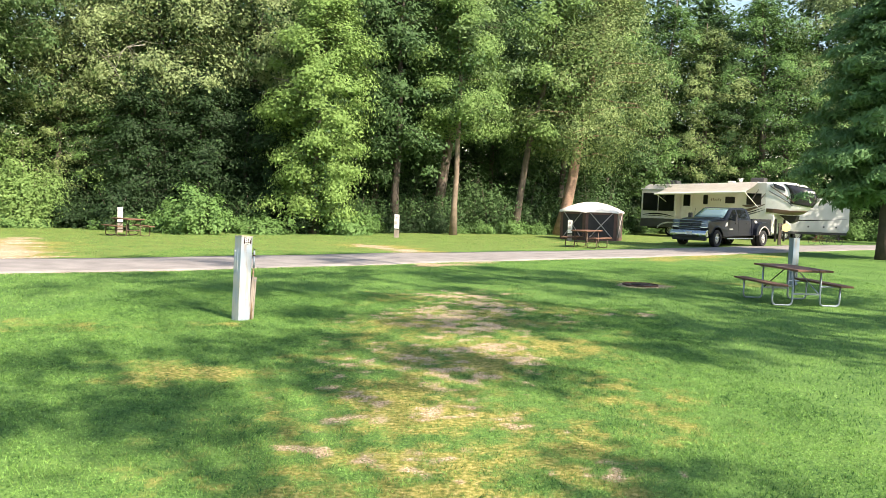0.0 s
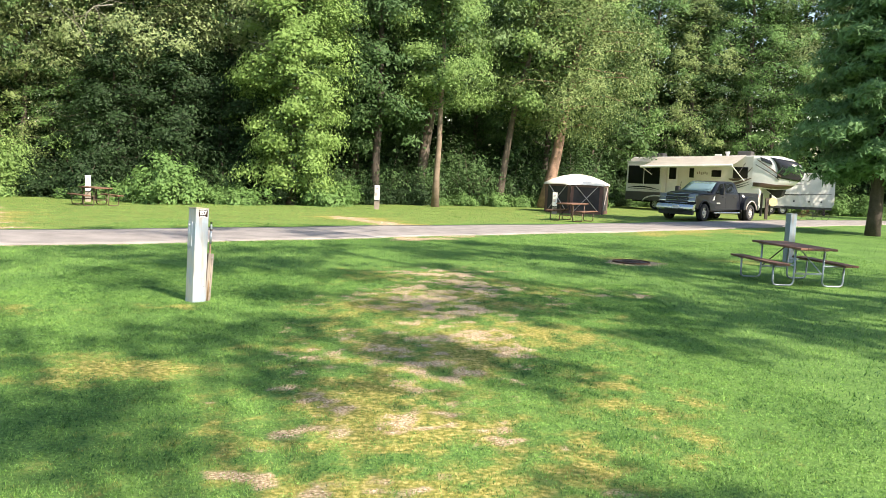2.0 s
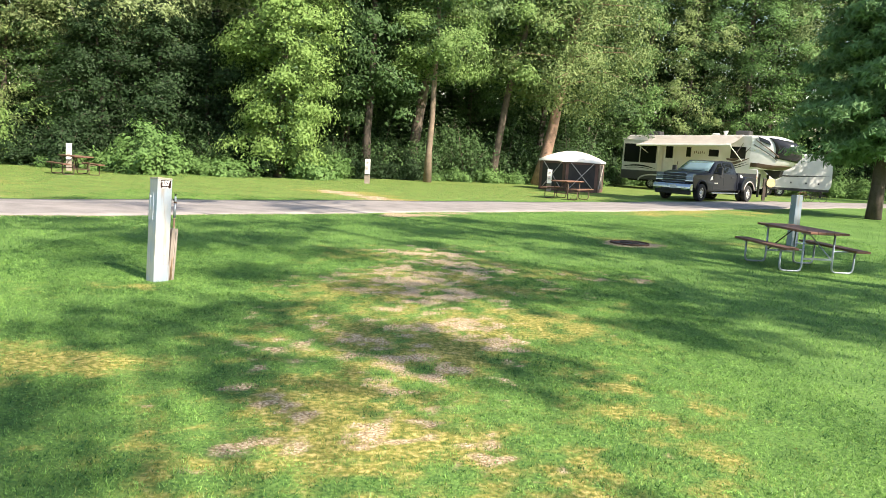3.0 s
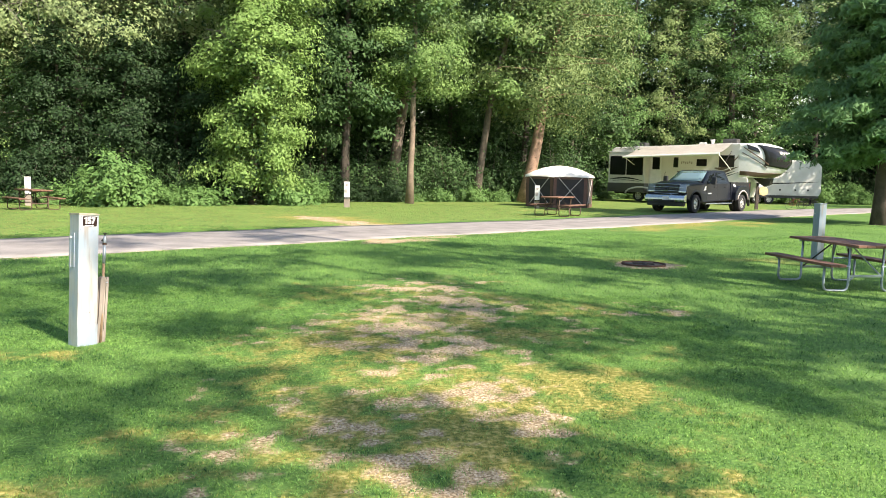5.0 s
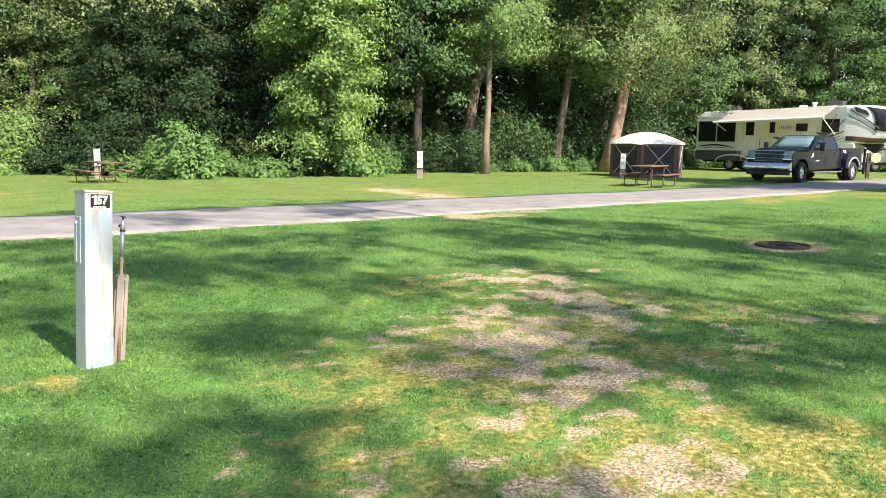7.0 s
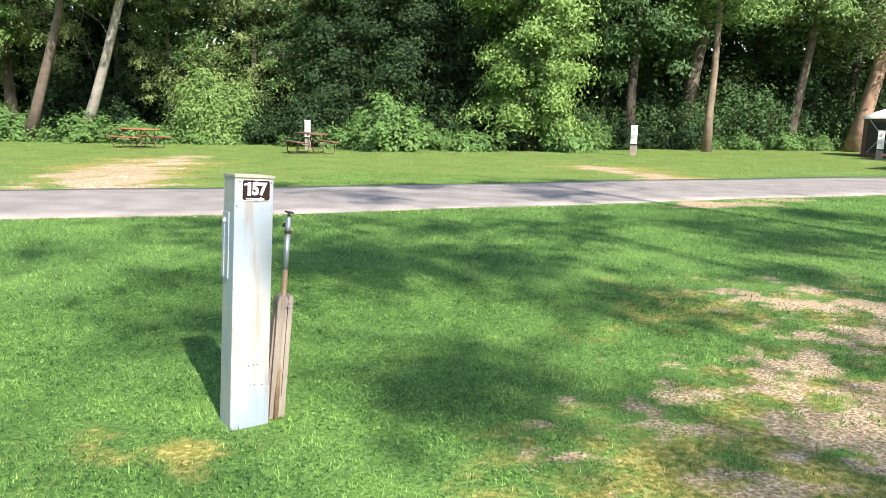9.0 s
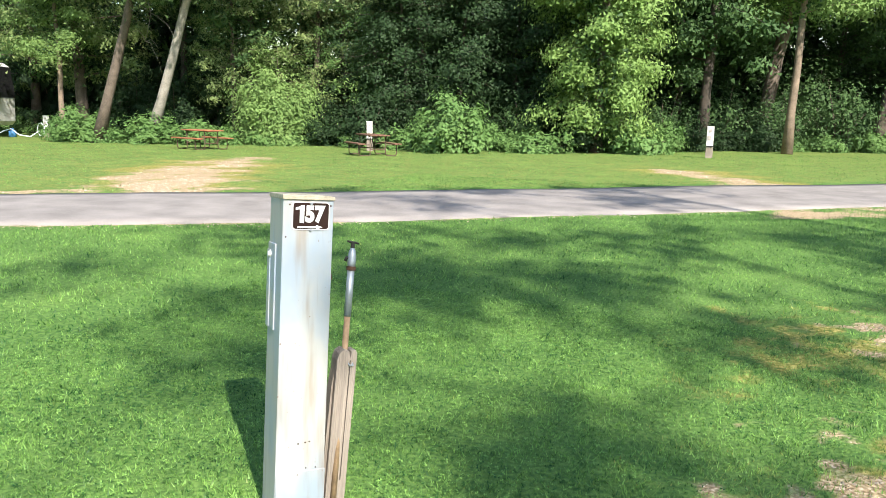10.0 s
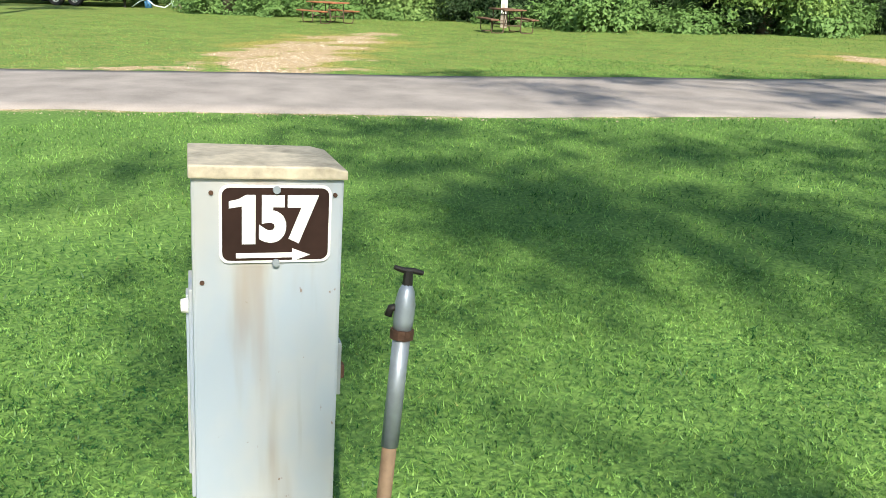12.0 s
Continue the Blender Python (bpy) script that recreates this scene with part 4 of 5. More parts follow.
bm = tube(B(), [(0, 0, 0.88), (0, 0, 0.895), (0, 0, 0.92), (0, 0, 0.94), (0, 0, 0.95)], [0.0135, 0.0155, 0.0155, 0.012, 0.007], 12)
head = part("valve_head", bm, STEEL, tap, smooth=True)
part("spout", tube(B(), [(-0.008, 0, 0.915), (-0.02, 0.004, 0.912), (-0.023, 0.004, 0.9)], 0.006, 8), IRON, tap, smooth=True)
part("stem", rod(B(), (0, 0, 0.945), (0, 0, 0.97), 0.008, 0.007, 8), IRON, head)
part("handle", tube(B(), [(-0.022, 0, 0.974), (-0.008, 0, 0.97), (0.008, 0, 0.97), (0.022, 0, 0.967)], [0.0035, 0.0045, 0.0045, 0.0035], 8), IRON, head, "black cross handle")


def picnic_table(m, label, wood, frame_mat, group="picnic tables"):
    """Plank top and benches on bent tube frames; the planks run along y."""
    t = thing("picnic_table", m, label, "picnic table", group)
    ln = 1.83
    for k in range(5):
        part("top_plank", box(B(), ((k - 2) * 0.148, 0, 0.74), (0.14, ln, 0.04), 0.005), wood, t)
    for s in (-1, 1):
        for k in range(2):
            part("bench_plank", box(B(), (s * (0.61 + k * 0.135), 0, 0.44), (0.127, ln, 0.04), 0.005), wood, t)
        for y in (-0.62, 0.62):
            pts = [(s * 0.71, y, 0.42), (s * 0.71, y, 0.1), (s * 0.69, y, 0.045), (s * 0.64, y, 0.018), (s * 0.36, y, 0.018), (s * 0.31, y, 0.045), (s * 0.29, y, 0.1), (s * 0.29, y, 0.72)]
            part("leg", tube(B(), pts, 0.019, 8), frame_mat, t, smooth=True)
            part("bench_arm", rod(B(), (s * 0.77, y, 0.405), (s * 0.27, y, 0.405), 0.016, None, 8), frame_mat, t)
            part("brace", rod(B(), (s * 0.26, y, 0.26), (s * 0.03, y * 0.3, 0.71), 0.013, None, 6), frame_mat if s > 0 else IRON, t)
    for y in (-0.62, 0.62):
        part("cross_bar", box(B(), (0, y, 0.25), (0.56, 0.03, 0.035), 0.004), frame_mat, t)
        part("batten", box(B(), (0, y, 0.705), (0.7, 0.05, 0.03), 0.004), frame_mat, t)
    return t


picnic_table(at(6.74, 14.5, 6.5) @ Matrix.Scale(0.92, 4), "brown plank picnic table on galvanised tube legs", WOOD_BROWN, STEEL)
picnic_table(at(-14.6, 31.8, 47), "dark wooden picnic table on brown frames beside the lawn", WOOD_BROWN, IRON_BROWN)
picnic_table(at(-21.8, 31.0, 74), "red-brown wooden picnic table at the gravel pad", WOOD_RED, IRON_BROWN)
picnic_table(at(5.45, 32.75, -31), "brown-topped picnic table in front of the screen tent", WOOD_BROWN, IRON_BROWN)


def site_post(m, label, base_high):
    p = thing("utility_post", m, label, "utility post", "camp site utility posts")
    part("timber_base", box(B(), (0, 0, base_high / 2 - 0.03), (0.24, 0.16, base_high + 0.06), 0.008), WOOD_GREY, p)
    part("white_box", box(B(), (0, -0.01, base_high + 0.36), (0.23, 0.18, 0.72), 0.008), WHITE_PAINT, p)
    part("lid", box(B(), (0, -0.01, base_high + 0.735), (0.25, 0.2, 0.03), 0.006), WHITE_PAINT, p)
    part("meter", rod(B(), (0.01, -0.13, base_high + 0.6), (0.01, -0.09, base_high + 0.6), 0.055, None, 14), GREY_CLOTH, p, "grey round meter")
    part("outlet_flap", box(B(), (-0.02, -0.11, base_high + 0.34), (0.12, 0.025, 0.16), 0.006), GREY_CLOTH, p)
    part("dark_band", box(B(), (0, -0.012, base_high + 0.03), (0.235, 0.185, 0.05), 0.004), IRON, p)
    return p


site_post(at(-3.35, 36.9, 0), "white utility post on a timber base by the lawn edge", 0.4)
site_post(at(-16.3, 34.6, 25), "white utility post behind the picnic table", 0.45)
site_post(at(5.55, 39.5, -10), "white utility post beside the screen tent", 0.35)

# fire ring
pit = thing("fire_ring", at(4.31, 16.57), "rusty steel fire ring set low in worn ground", "fire ring")
bm = B()
prof = [(0.37, -0.04), (0.37, 0.025), (0.38, 0.035), (0.392, 0.025), (0.392, -0.04)]
rings = []
for k in range(40):
    a = 2 * math.pi * k / 40
    rings.append([bm.verts.new((r * math.cos(a), r * math.sin(a), z)) for r, z in prof])
for k in range(40):
    for j in range(4):
        bm.faces.new((rings[k][j], rings[k][j + 1], rings[(k + 1) % 40][j + 1], rings[(k + 1) % 40][j]))
bmesh.ops.recalc_face_normals(bm, faces=bm.faces[:])
part("ring", bm, RUST, pit, smooth=True)
bm = B()
bmesh.ops.create_cone(bm, cap_ends=True, segments=32, radius1=0.368, radius2=0.34, depth=0.02, matrix=Matrix.Translation((0, 0, 0.005)))
part("ash_bed", bm, ASH, pit)
for a in (20, 95, 150):
    c, s = math.cos(radians(a)), math.sin(radians(a))
    part("charred_log", rod(B(), (-0.2 * c, -0.2 * s + 0.03, 0.025), (0.2 * c, 0.2 * s, 0.028), 0.02, 0.018, 8), BARK_DARK, pit)


# ---- screen tent ----
def screen_tent(m):
    t = thing("screen_tent", m, "brown hexagonal screen tent with beige domed roof", "screen tent")
    n, r, wall, eave = 6, 1.78, 1.55, 1.62
    cs = [Vector((r * math.cos(radians(60 * k + 10)), r * math.sin(radians(60 * k + 10)), 0)) for k in range(n)]
    bm = B()
    levels = [(1.06, eave - 0.1), (1.05, eave), (0.8, eave + 0.2), (0.5, eave + 0.38), (0.22, eave + 0.48), (0.02, eave + 0.5)]
    rings = []
    for f, z in levels:
        ring = []
        for k in range(n):
            a, b = cs[k], cs[(k + 1) % n]
            for j in range(4):
                q = a.lerp(b, j / 4)
                sag = 0.008 * math.sin(math.pi * j / 4)
                ring.append(bm.verts.new((q.x * (f - sag * f), q.y * (f - sag * f), z + (0.03 * math.sin(math.pi * j / 4) if f > 1.055 else 0))))
        rings.append(ring)
    k = len(rings[0])
    for a, b in zip(rings, rings[1:]):
        for j in range(k):
            bm.faces.new((a[j], a[(j + 1) % k], b[(j + 1) % k], b[j]))
    bm.faces.new(rings[-1])
    part("roof", bm, BEIGE_CLOTH, t, "beige domed cloth roof", True)
    for k in range(n):
        a, b = cs[k], cs[(k + 1) % n]
        turn = Matrix.Translation((a + b) / 2) @ Matrix.Rotation(math.atan2(b.y - a.y, b.x - a.x), 4, "Z")
        ln = (b - a).length
        panel = part("screen_panel", box(B(), (0, 0, 0.82), (ln - 0.2, 0.012, 1.5), 0, turn), MESH_CLOTH, t)
        for s in (-1, 1):
            part("side_band", box(B(), (s * (ln / 2 - 0.09), -0.004, 0.8), (0.17, 0.024, 1.6), 0, turn), BROWN_CLOTH, panel)
            a0, b0 = turn @ Vector((-0.62 * s, -0.02, 0.2)), turn @ Vector((0.62 * s, -0.02, 1.5))
            part("cross_strap", rod(B(), a0, b0, 0.022, None, 6), GREY_CLOTH, panel)
        part("foot_band", box(B(), (0, -0.002, 0.1), (ln - 0.3, 0.02, 0.2), 0, turn), BROWN_CLOTH, panel)
        part("head_band", box(B(), (0, -0.002, 1.5), (ln - 0.3, 0.02, 0.14), 0, turn), BROWN_CLOTH, panel)
        part("corner_pole", rod(B(), a * 1.0, a + Vector((0, 0, 1.62)), 0.02, None, 8), IRON, t)
    part("blue_bag", box(B(), (0, 1.5, 0.72), (0.5, 0.02, 0.4), 0.05, Matrix.Rotation(radians(190), 4, "Z")), BLUE_CLOTH, t, "blue cloth showing behind the screen")
    return t


screen_tent(at(7.05, 42.0))


# ---- vehicles ----
def wheel(parent, x, y, z, r, wide, side):
    w = part("wheel", B(), RUBBER, parent)
    bm = B()
    prof = [(r * 0.6, -wide / 2), (r * 0.92, -wide / 2), (r, -wide / 2 + 0.04), (r, wide / 2 - 0.04), (r * 0.92, wide / 2), (r * 0.6, wide / 2)]
    rings = [[bm.verts.new((x + q * math.cos(2 * math.pi * k / 28), y + o, z + q * math.sin(2 * math.pi * k / 28))) for q, o in prof] for k in range(28)]
    for k in range(28):
        for j in range(5):
            bm.faces.new((rings[k][j], rings[k][j + 1], rings[(k + 1) % 28][j + 1], rings[(k + 1) % 28][j]))
    bmesh.ops.recalc_face_normals(bm, faces=bm.faces[:])
    part("tyre", bm, RUBBER, w)
    face = y + side * (wide / 2 - 0.045)
    bm = rod(B(), (x, face - side * 0.05, z), (x, face, z), r * 0.62, None, 28)
    rod(bm, (x, face, z), (x, face + side * 0.06, z), r * 0.2, r * 0.14, 16)
    part("rim", bm, ALLOY, w)
    for k in range(8):
        a = 2 * math.pi * k / 8
        part("rim_hole", rod(B(), (x + r * 0.42 * math.cos(a), face - side * 0.01, z + r * 0.42 * math.sin(a)), (x + r * 0.42 * math.cos(a), face + side * 0.004, z + r * 0.42 * math.sin(a)), r * 0.09, None, 10), IRON, w)
    return w


def arch(cx, r, z0, n=10):
    """Points of a wheel arch from back to front along the body's lower edge."""
    a0 = math.asin(max(-1, min(1, (z0 - 0.42) / r)))
    return [(cx + r * math.cos(math.pi - a0 - (math.pi - 2 * a0) * k / n), 0.42 + r * math.sin(math.pi - a0 - (math.pi - 2 * a0) * k / n)) for k in range(n + 1)]


def taper(bm, z0, z1, pinch):
    """Lean the sides inwards above z0."""
    for v in bm.verts:
        if v.co.z > z0:
            v.co.y *= 1 - pinch * (v.co.z - z0) / (z1 - z0)
    return bm


def shell(bm, rows):
    """A skin over rows of points."""
    vs = [[bm.verts.new(p) for p in r] for r in rows]
    for p, q in zip(vs, vs[1:]):
        for k in range(len(p) - 1):
            bm.faces.new((p[k], p[k + 1], q[k + 1], q[k]))
    bmesh.ops.recalc_face_normals(bm, faces=bm.faces[:])
    return bm


def pickup(m):
    t = thing("pickup_truck", m, "dark grey crew-cab dual-wheel pickup truck with chrome bumper", "pickup truck")
    fx, rx = 2.36, -2.12
    lower = [(-1.18, 0.56), (fx - 0.74, 0.5), *arch(fx, 0.56, 0.55), (3.16, 0.66), (3.24, 0.95), (3.2, 1.2), (3.1, 1.27), (1.6, 1.33), (1.5, 1.37), (-1.18, 1.37)]
    part("body", taper(slab(B(), lower, -0.99, 0.99, 0.035), 0.95, 1.45, 0.045), PAINT, t)
    bed = [(-3.34, 0.66), *arch(rx, 0.55, 0.6), (rx + 0.7, 0.56), (-1.21, 0.56), (-1.21, 1.43), (-3.36, 1.43)]
    part("bed", taper(slab(B(), bed, -0.99, 0.99, 0.025), 0.95, 1.45, 0.03), PAINT, t)
    for s in (-1, 1):
        part("bed_rail", box(B(), (-2.28, s * 0.93, 1.44), (2.12, 0.09, 0.03), 0.01), PLASTIC, t)
    part("bed_cover", box(B(), (-2.28, 0, 1.432), (2.05, 1.72, 0.02), 0.005), PLASTIC, t)
    hood = []
    for i in range(9):
        f = i / 8
        x, drop = 1.56 + 1.66 * f, 0.1 * f * f + 0.1 * max(0, f - 0.8) / 0.2 * f
        hood.append([(x - 0.06 * abs(y) * f, y, 1.46 - drop - 0.1 * max(0, abs(y) - 0.62) / 0.3 - (0.03 if 0.32 < abs(y) < 0.6 else 0.0)) for y in (-0.93, -0.78, -0.62, -0.5, -0.34, -0.3, 0, 0.3, 0.34, 0.5, 0.62, 0.78, 0.93)])
    bm = shell(B(), hood)
    bmesh.ops.solidify(bm, geom=bm.faces[:], thickness=0.03)
    part("bonnet", bm, PAINT, t, "long raised bonnet", True)
    cab = [(-1.17, 1.3), (1.62, 1.3), (1.52, 1.43), (0.78, 1.91), (0.6, 1.97), (0.2, 2.0), (-0.6, 2.0), (-0.92, 1.95), (-1.08, 1.6)]
    part("cab", taper(slab(B(), cab, -0.95, 0.95, 0.05), 1.36, 2.0, 0.2), PAINT, t)
    ws = shell(B(), [[(1.56 - 0.74 * f, y * (0.83 - 0.13 * f), 1.455 + 0.465 * f + 0.02 * (1 - y * y)) for y in (-1, -0.6, 0, 0.6, 1)] for f in (0, 0.35, 0.7, 1)])
    bmesh.ops.solidify(ws, geom=ws.faces[:], thickness=-0.012)
    shield = part("windshield", ws, WINDSHIELD, t, "pale reflecting windshield", True)
    part("wiper_cowl", box(B(), (1.6, 0, 1.435), (0.16, 1.6, 0.03), 0.01), PLASTIC, shield)
    for s in (-1, 1):
        for name, pts in (("front_window", [(1.22, 1.41), (0.66, 1.85), (0.36, 1.89), (0.3, 1.41)]), ("rear_window", [(0.18, 1.41), (0.24, 1.9), (-0.66, 1.9), (-0.86, 1.41)])):
            part(name, taper(slab(B(), pts, s * 0.95, s * 0.957), 1.36, 2.0, 0.2), TINTED, t)
        for x0, x1 in ((1.32, 0.26), (0.24, -0.86)):
            door = part("door", taper(slab(B(), [(x0, 0.6), (x0, 1.36), (x1, 1.36), (x1, 0.6)], s * 0.985, s * 0.998, 0.006), 0.95, 1.45, 0.045), PAINT, t)
            part("handle", box(B(), (x1 + 0.2, s * 0.985, 1.2), (0.24, 0.05, 0.05), 0.012), PLASTIC, door)
        part("fender_vent", slab(B(), [(1.62, 1.02), (1.4, 1.06), (1.4, 1.24), (1.5, 1.22)], s * 0.985, s * 1.004), ALLOY, t, "bright fender badge")
        part("door_badge", box(B(), (1.02, s * 0.998, 0.9), (0.34, 0.012, 0.05)), ALLOY, t)
        mirror = part("mirror", box(B(), (1.16, s * 1.24, 1.5), (0.14, 0.22, 0.36), 0.04), PLASTIC, t)
        part("mirror_arm", rod(B(), (1.14, s * 0.93, 1.38), (1.16, s * 1.2, 1.42), 0.035, None, 8), PLASTIC, mirror)
        fender = [(rx - 0.8, 0.58), (rx - 0.78, 0.95), (rx - 0.6, 1.2), (rx - 0.3, 1.28), (rx + 0.3, 1.28), (rx + 0.58, 1.2), (rx + 0.78, 0.95), (rx + 0.84, 0.58), *arch(rx, 0.58, 0.58)[::-1]]
        part("dual_wheel_fender", slab(B(), fender, s * 0.95, s * 1.21, 0.04), PAINT, t)
        part("wheel_lip", tube(B(), [(x, s * 1.205, z) for x, z in arch(rx, 0.62, 0.6)], 0.035, 6), GREY_CLOTH, t, "pale fender lip", True)
        part("front_arch_lip", tube(B(), [(x, s * 0.99, z) for x, z in arch(fx, 0.58, 0.6)], 0.035, 6), PAINT, t, smooth=True)
        part("running_board", box(B(), (0.15, s * 1.0, 0.42), (2.7, 0.18, 0.06), 0.02), CHROME, t)
        lamp = part("headlight", slab(B(), [(3.02, 0.98), (3.27, 0.98), (3.22, 1.3), (2.96, 1.31)], s * 0.62, s * 0.965, 0.02), LAMP_GLASS, t)
        part("lamp_surround", slab(B(), [(3.05, 0.93), (3.285, 0.93), (3.28, 0.99), (3.05, 0.99)], s * 0.6, s * 0.97, 0.008), CHROME, lamp)
        part("lamp_divider", box(B(), (3.25, s * 0.76, 1.14), (0.06, 0.3, 0.03), 0.008), CHROME, lamp)
        part("fog_lamp", rod(B(), (3.42, s * 0.74, 0.58), (3.475, s * 0.74, 0.58), 0.065, None, 14), LAMP_GLASS, t)
        part("tail_lamp", box(B(), (-3.34, s * 0.88, 1.13), (0.08, 0.16, 0.46), 0.015), RED_LAMP, t)
        wheel(t, fx, s * 0.9, 0.42, 0.42, 0.26, s)
        wheel(t, rx, s * 1.08, 0.42, 0.42, 0.24, s)
        wheel(t, rx, s * 0.78, 0.42, 0.42, 0.24, s)
    part("grille", slab(B(), [(3.1, 0.86), (3.28, 0.86), (3.23, 1.32), (3.05, 1.32)], -0.6, 0.6, 0.02), PLASTIC, t)
    for z, thick in ((0.88, 0.03), (1.0, 0.045), (1.08, 0.02), (1.17, 0.045), (1.3, 0.03)):
        x = 3.285 - 0.11 * (z - 0.86)
        part("grille_bar", slab(B(), [(x - 0.06, z - thick / 2), (x + 0.02, z - thick / 2), (x + 0.03, z), (x, z + thick / 2), (x - 0.06, z + thick / 2)], -0.61, 0.61, 0.006), CHROME, t)
    part("badge", rod(B(), (3.26, 0, 1.08), (3.31, 0, 1.075), 0.07, 0.065, 18), PLASTIC, t)
    front = [(3.2, 0.48), (3.4, 0.5), (3.48, 0.58), (3.47, 0.68), (3.4, 0.79), (3.28, 0.84), (3.2, 0.84)]
    part("front_bumper", slab(B(), front, -0.99, 0.99, 0.02), CHROME, t, "chrome bumper")
    part("bumper_intake", box(B(), (3.45, 0, 0.545), (0.08, 1.05, 0.1), 0.02), PLASTIC, t)
    part("number_plate", box(B(), (3.487, 0.1, 0.66), (0.015, 0.32, 0.16), 0.003), WHITE_PAINT, t)
    part("air_dam", box(B(), (3.27, 0, 0.4), (0.2, 1.84, 0.2), 0.05), PLASTIC, t)
    part("rear_bumper", box(B(), (-3.44, 0, 0.68), (0.2, 1.94, 0.22), 0.04), CHROME, t)
    part("chassis", box(B(), (0, 0, 0.52), (6.0, 1.1, 0.2), 0.02), IRON, t)
    part("side_decal", slab(B(), [(-1.75, 1.22), (-1.6, 1.36), (-1.38, 1.36), (-1.48, 1.24)], 0.985, 0.998), WHITE_PAINT, t, "pale sticker on the bed side")
    return t


pickup(pose(13.62, 39.9, gz(14.0, 40.2), 0, 0, -136.5))


def swoosh(bm, pts, wide, y):
    """A curved tapering band on a wall, 6 mm thick."""
    up, lo = [], []
    n = len(pts)
    for i, (x, z) in enumerate(pts):
        w = wide * math.sin(math.pi * (0.12 + 0.82 * i / (n - 1)))
        up.append((x, z + w / 2)), lo.append((x, z - w / 2))
    return slab(bm, up + lo[::-1], y, y - 0.006)


def curve(x0, z0, x1, z1, bow, n=10):
    return [(x0 + (x1 - x0) * k / n, z0 + (z1 - z0) * k / n + bow * math.sin(math.pi * k / n)) for k in range(n + 1)]


def window(parent, x0, x1, z0, z1, y):
    f = part("window", box(B(), ((x0 + x1) / 2, y - 0.012, (z0 + z1) / 2), (x1 - x0, 0.03, z1 - z0), 0.012), IRON, parent)
    part("pane", box(B(), ((x0 + x1) / 2, y - 0.029, (z0 + z1) / 2), (x1 - x0 - 0.08, 0.006, z1 - z0 - 0.08)), TINTED, f)
    return f


def fifth_wheel(m):
    t = thing("fifth_wheel_camper", m, "cream fifth-wheel camper with brown swooshes and open awning", "camper")
    side = [(0, 0.62), (0, 3.45), (0.25, 3.6), (8.5, 3.82), (8.5, 1.74), (9.0, 1.74), (9.05, 1.5), (8.85, 0.5), (7.4, 0.55)]
    part("body", slab(B(), side, 0, 2.45, 0.04), CREAM, t)
    part("roof", slab(B(), [(0.1, 3.5), (0.28, 3.62), (8.45, 3.84), (8.48, 3.75)], 0.06, 2.39, 0.02), WHITE_PAINT, t)

    def nose(x):
        return [(1.72, 10.1), (1.9, 10.55), (2.2, 10.95), (2.6, 11.2), (3.0, 11.2), (3.4, 10.95), (3.7, 10.45), (3.84, 9.9)]

    zs, xs = [q[0] for q in nose(0)], [q[1] for q in nose(0)]

    def cap(z0, z1, a0, a1, out, name, mat, label="", lift=None):
        bm, rows = B(), []
        for i in range(13):
            z = z0 + (z1 - z0) * i / 12
            row = []
            for j in range(15):
                a = a0 + (a1 - a0) * j / 14
                zz = z + (lift(j / 14) if lift else 0)
                f = float(np.interp(zz, zs, xs))
                row.append(bm.verts.new((8.48 + (f - 8.48) * max(0, math.sin(a)) + out, 1.225 - (1.225 + out) * math.cos(a), zz)))
            rows.append(row)
        for a, b in zip(rows, rows[1:]):
            for j in range(14):
                bm.faces.new((a[j], a[j + 1], b[j + 1], b[j]))
        if name == "front_cap":
            bm.faces.new(rows[0][::-1]), bm.faces.new(rows[-1])
        bmesh.ops.recalc_face_normals(bm, faces=bm.faces[:])
        if name != "front_cap":
            bmesh.ops.solidify(bm, geom=bm.faces[:], thickness=0.02)
        return part(name, bm, mat, nose_cap if name != "front_cap" else t, label, True)

    nose_cap = cap(1.74, 3.84, 0.0, math.pi, 0.0, "front_cap", WHITE_PAINT, "rounded white front cap")
    cap(2.48, 3.76, 0.56, math.pi - 0.56, 0.03, "dark_panel", BLACK_GLOSS, "glossy black front panel", lambda f: -0.22 * math.sin(math.pi * f))
    cap(3.5, 3.8, 0.2, 0.46, 0.03, "side_flash", BLACK_GLOSS, "", lambda f: -0.25 * f)
    cap(3.05, 3.13, 0.1, 0.66, 0.03, "side_stripe", BROWN_DECAL, "", lambda f: 0.5 - 1.05 * f)
    cap(2.75, 2.81, 0.05, 0.66, 0.03, "side_stripe", TAUPE, "", lambda f: 0.5 - 0.95 * f)
    cap(1.76, 2.02, 0.02, math.pi - 0.02, 0.025, "lower_band", BROWN_DECAL, "brown lower band", lambda f: 0.12 * math.cos(2 * math.pi * f) ** 2 if f < 0.3 else 0.0)
    for k in range(5):
        a0 = 1.0 + 0.12 * k
        cap(3.38, 3.5, a0, a0 + 0.07, 0.055, "name_stroke", WHITE_PAINT, "", lambda f: -0.2)
    slide = part("slide_out", slab(B(), [(0.15, 0.62), (2.72, 0.62), (2.72, 3.2), (2.62, 3.28), (0.25, 3.28), (0.15, 3.2)], -0.75, 0.05, 0.03), CREAM, t)
    part("slide_skirt", box(B(), (1.435, -0.38, 0.92), (2.59, 0.76, 0.6), 0.02), TAUPE, slide)
    part("slide_roof", box(B(), (1.435, -0.36, 3.29), (2.67, 0.8, 0.04), 0.01), WHITE_PAINT, slide)
    for x0, x1 in ((0.28, 1.4), (1.46, 2.6)):
        window(slide, x0, x1, 1.75, 3.0, -0.75)
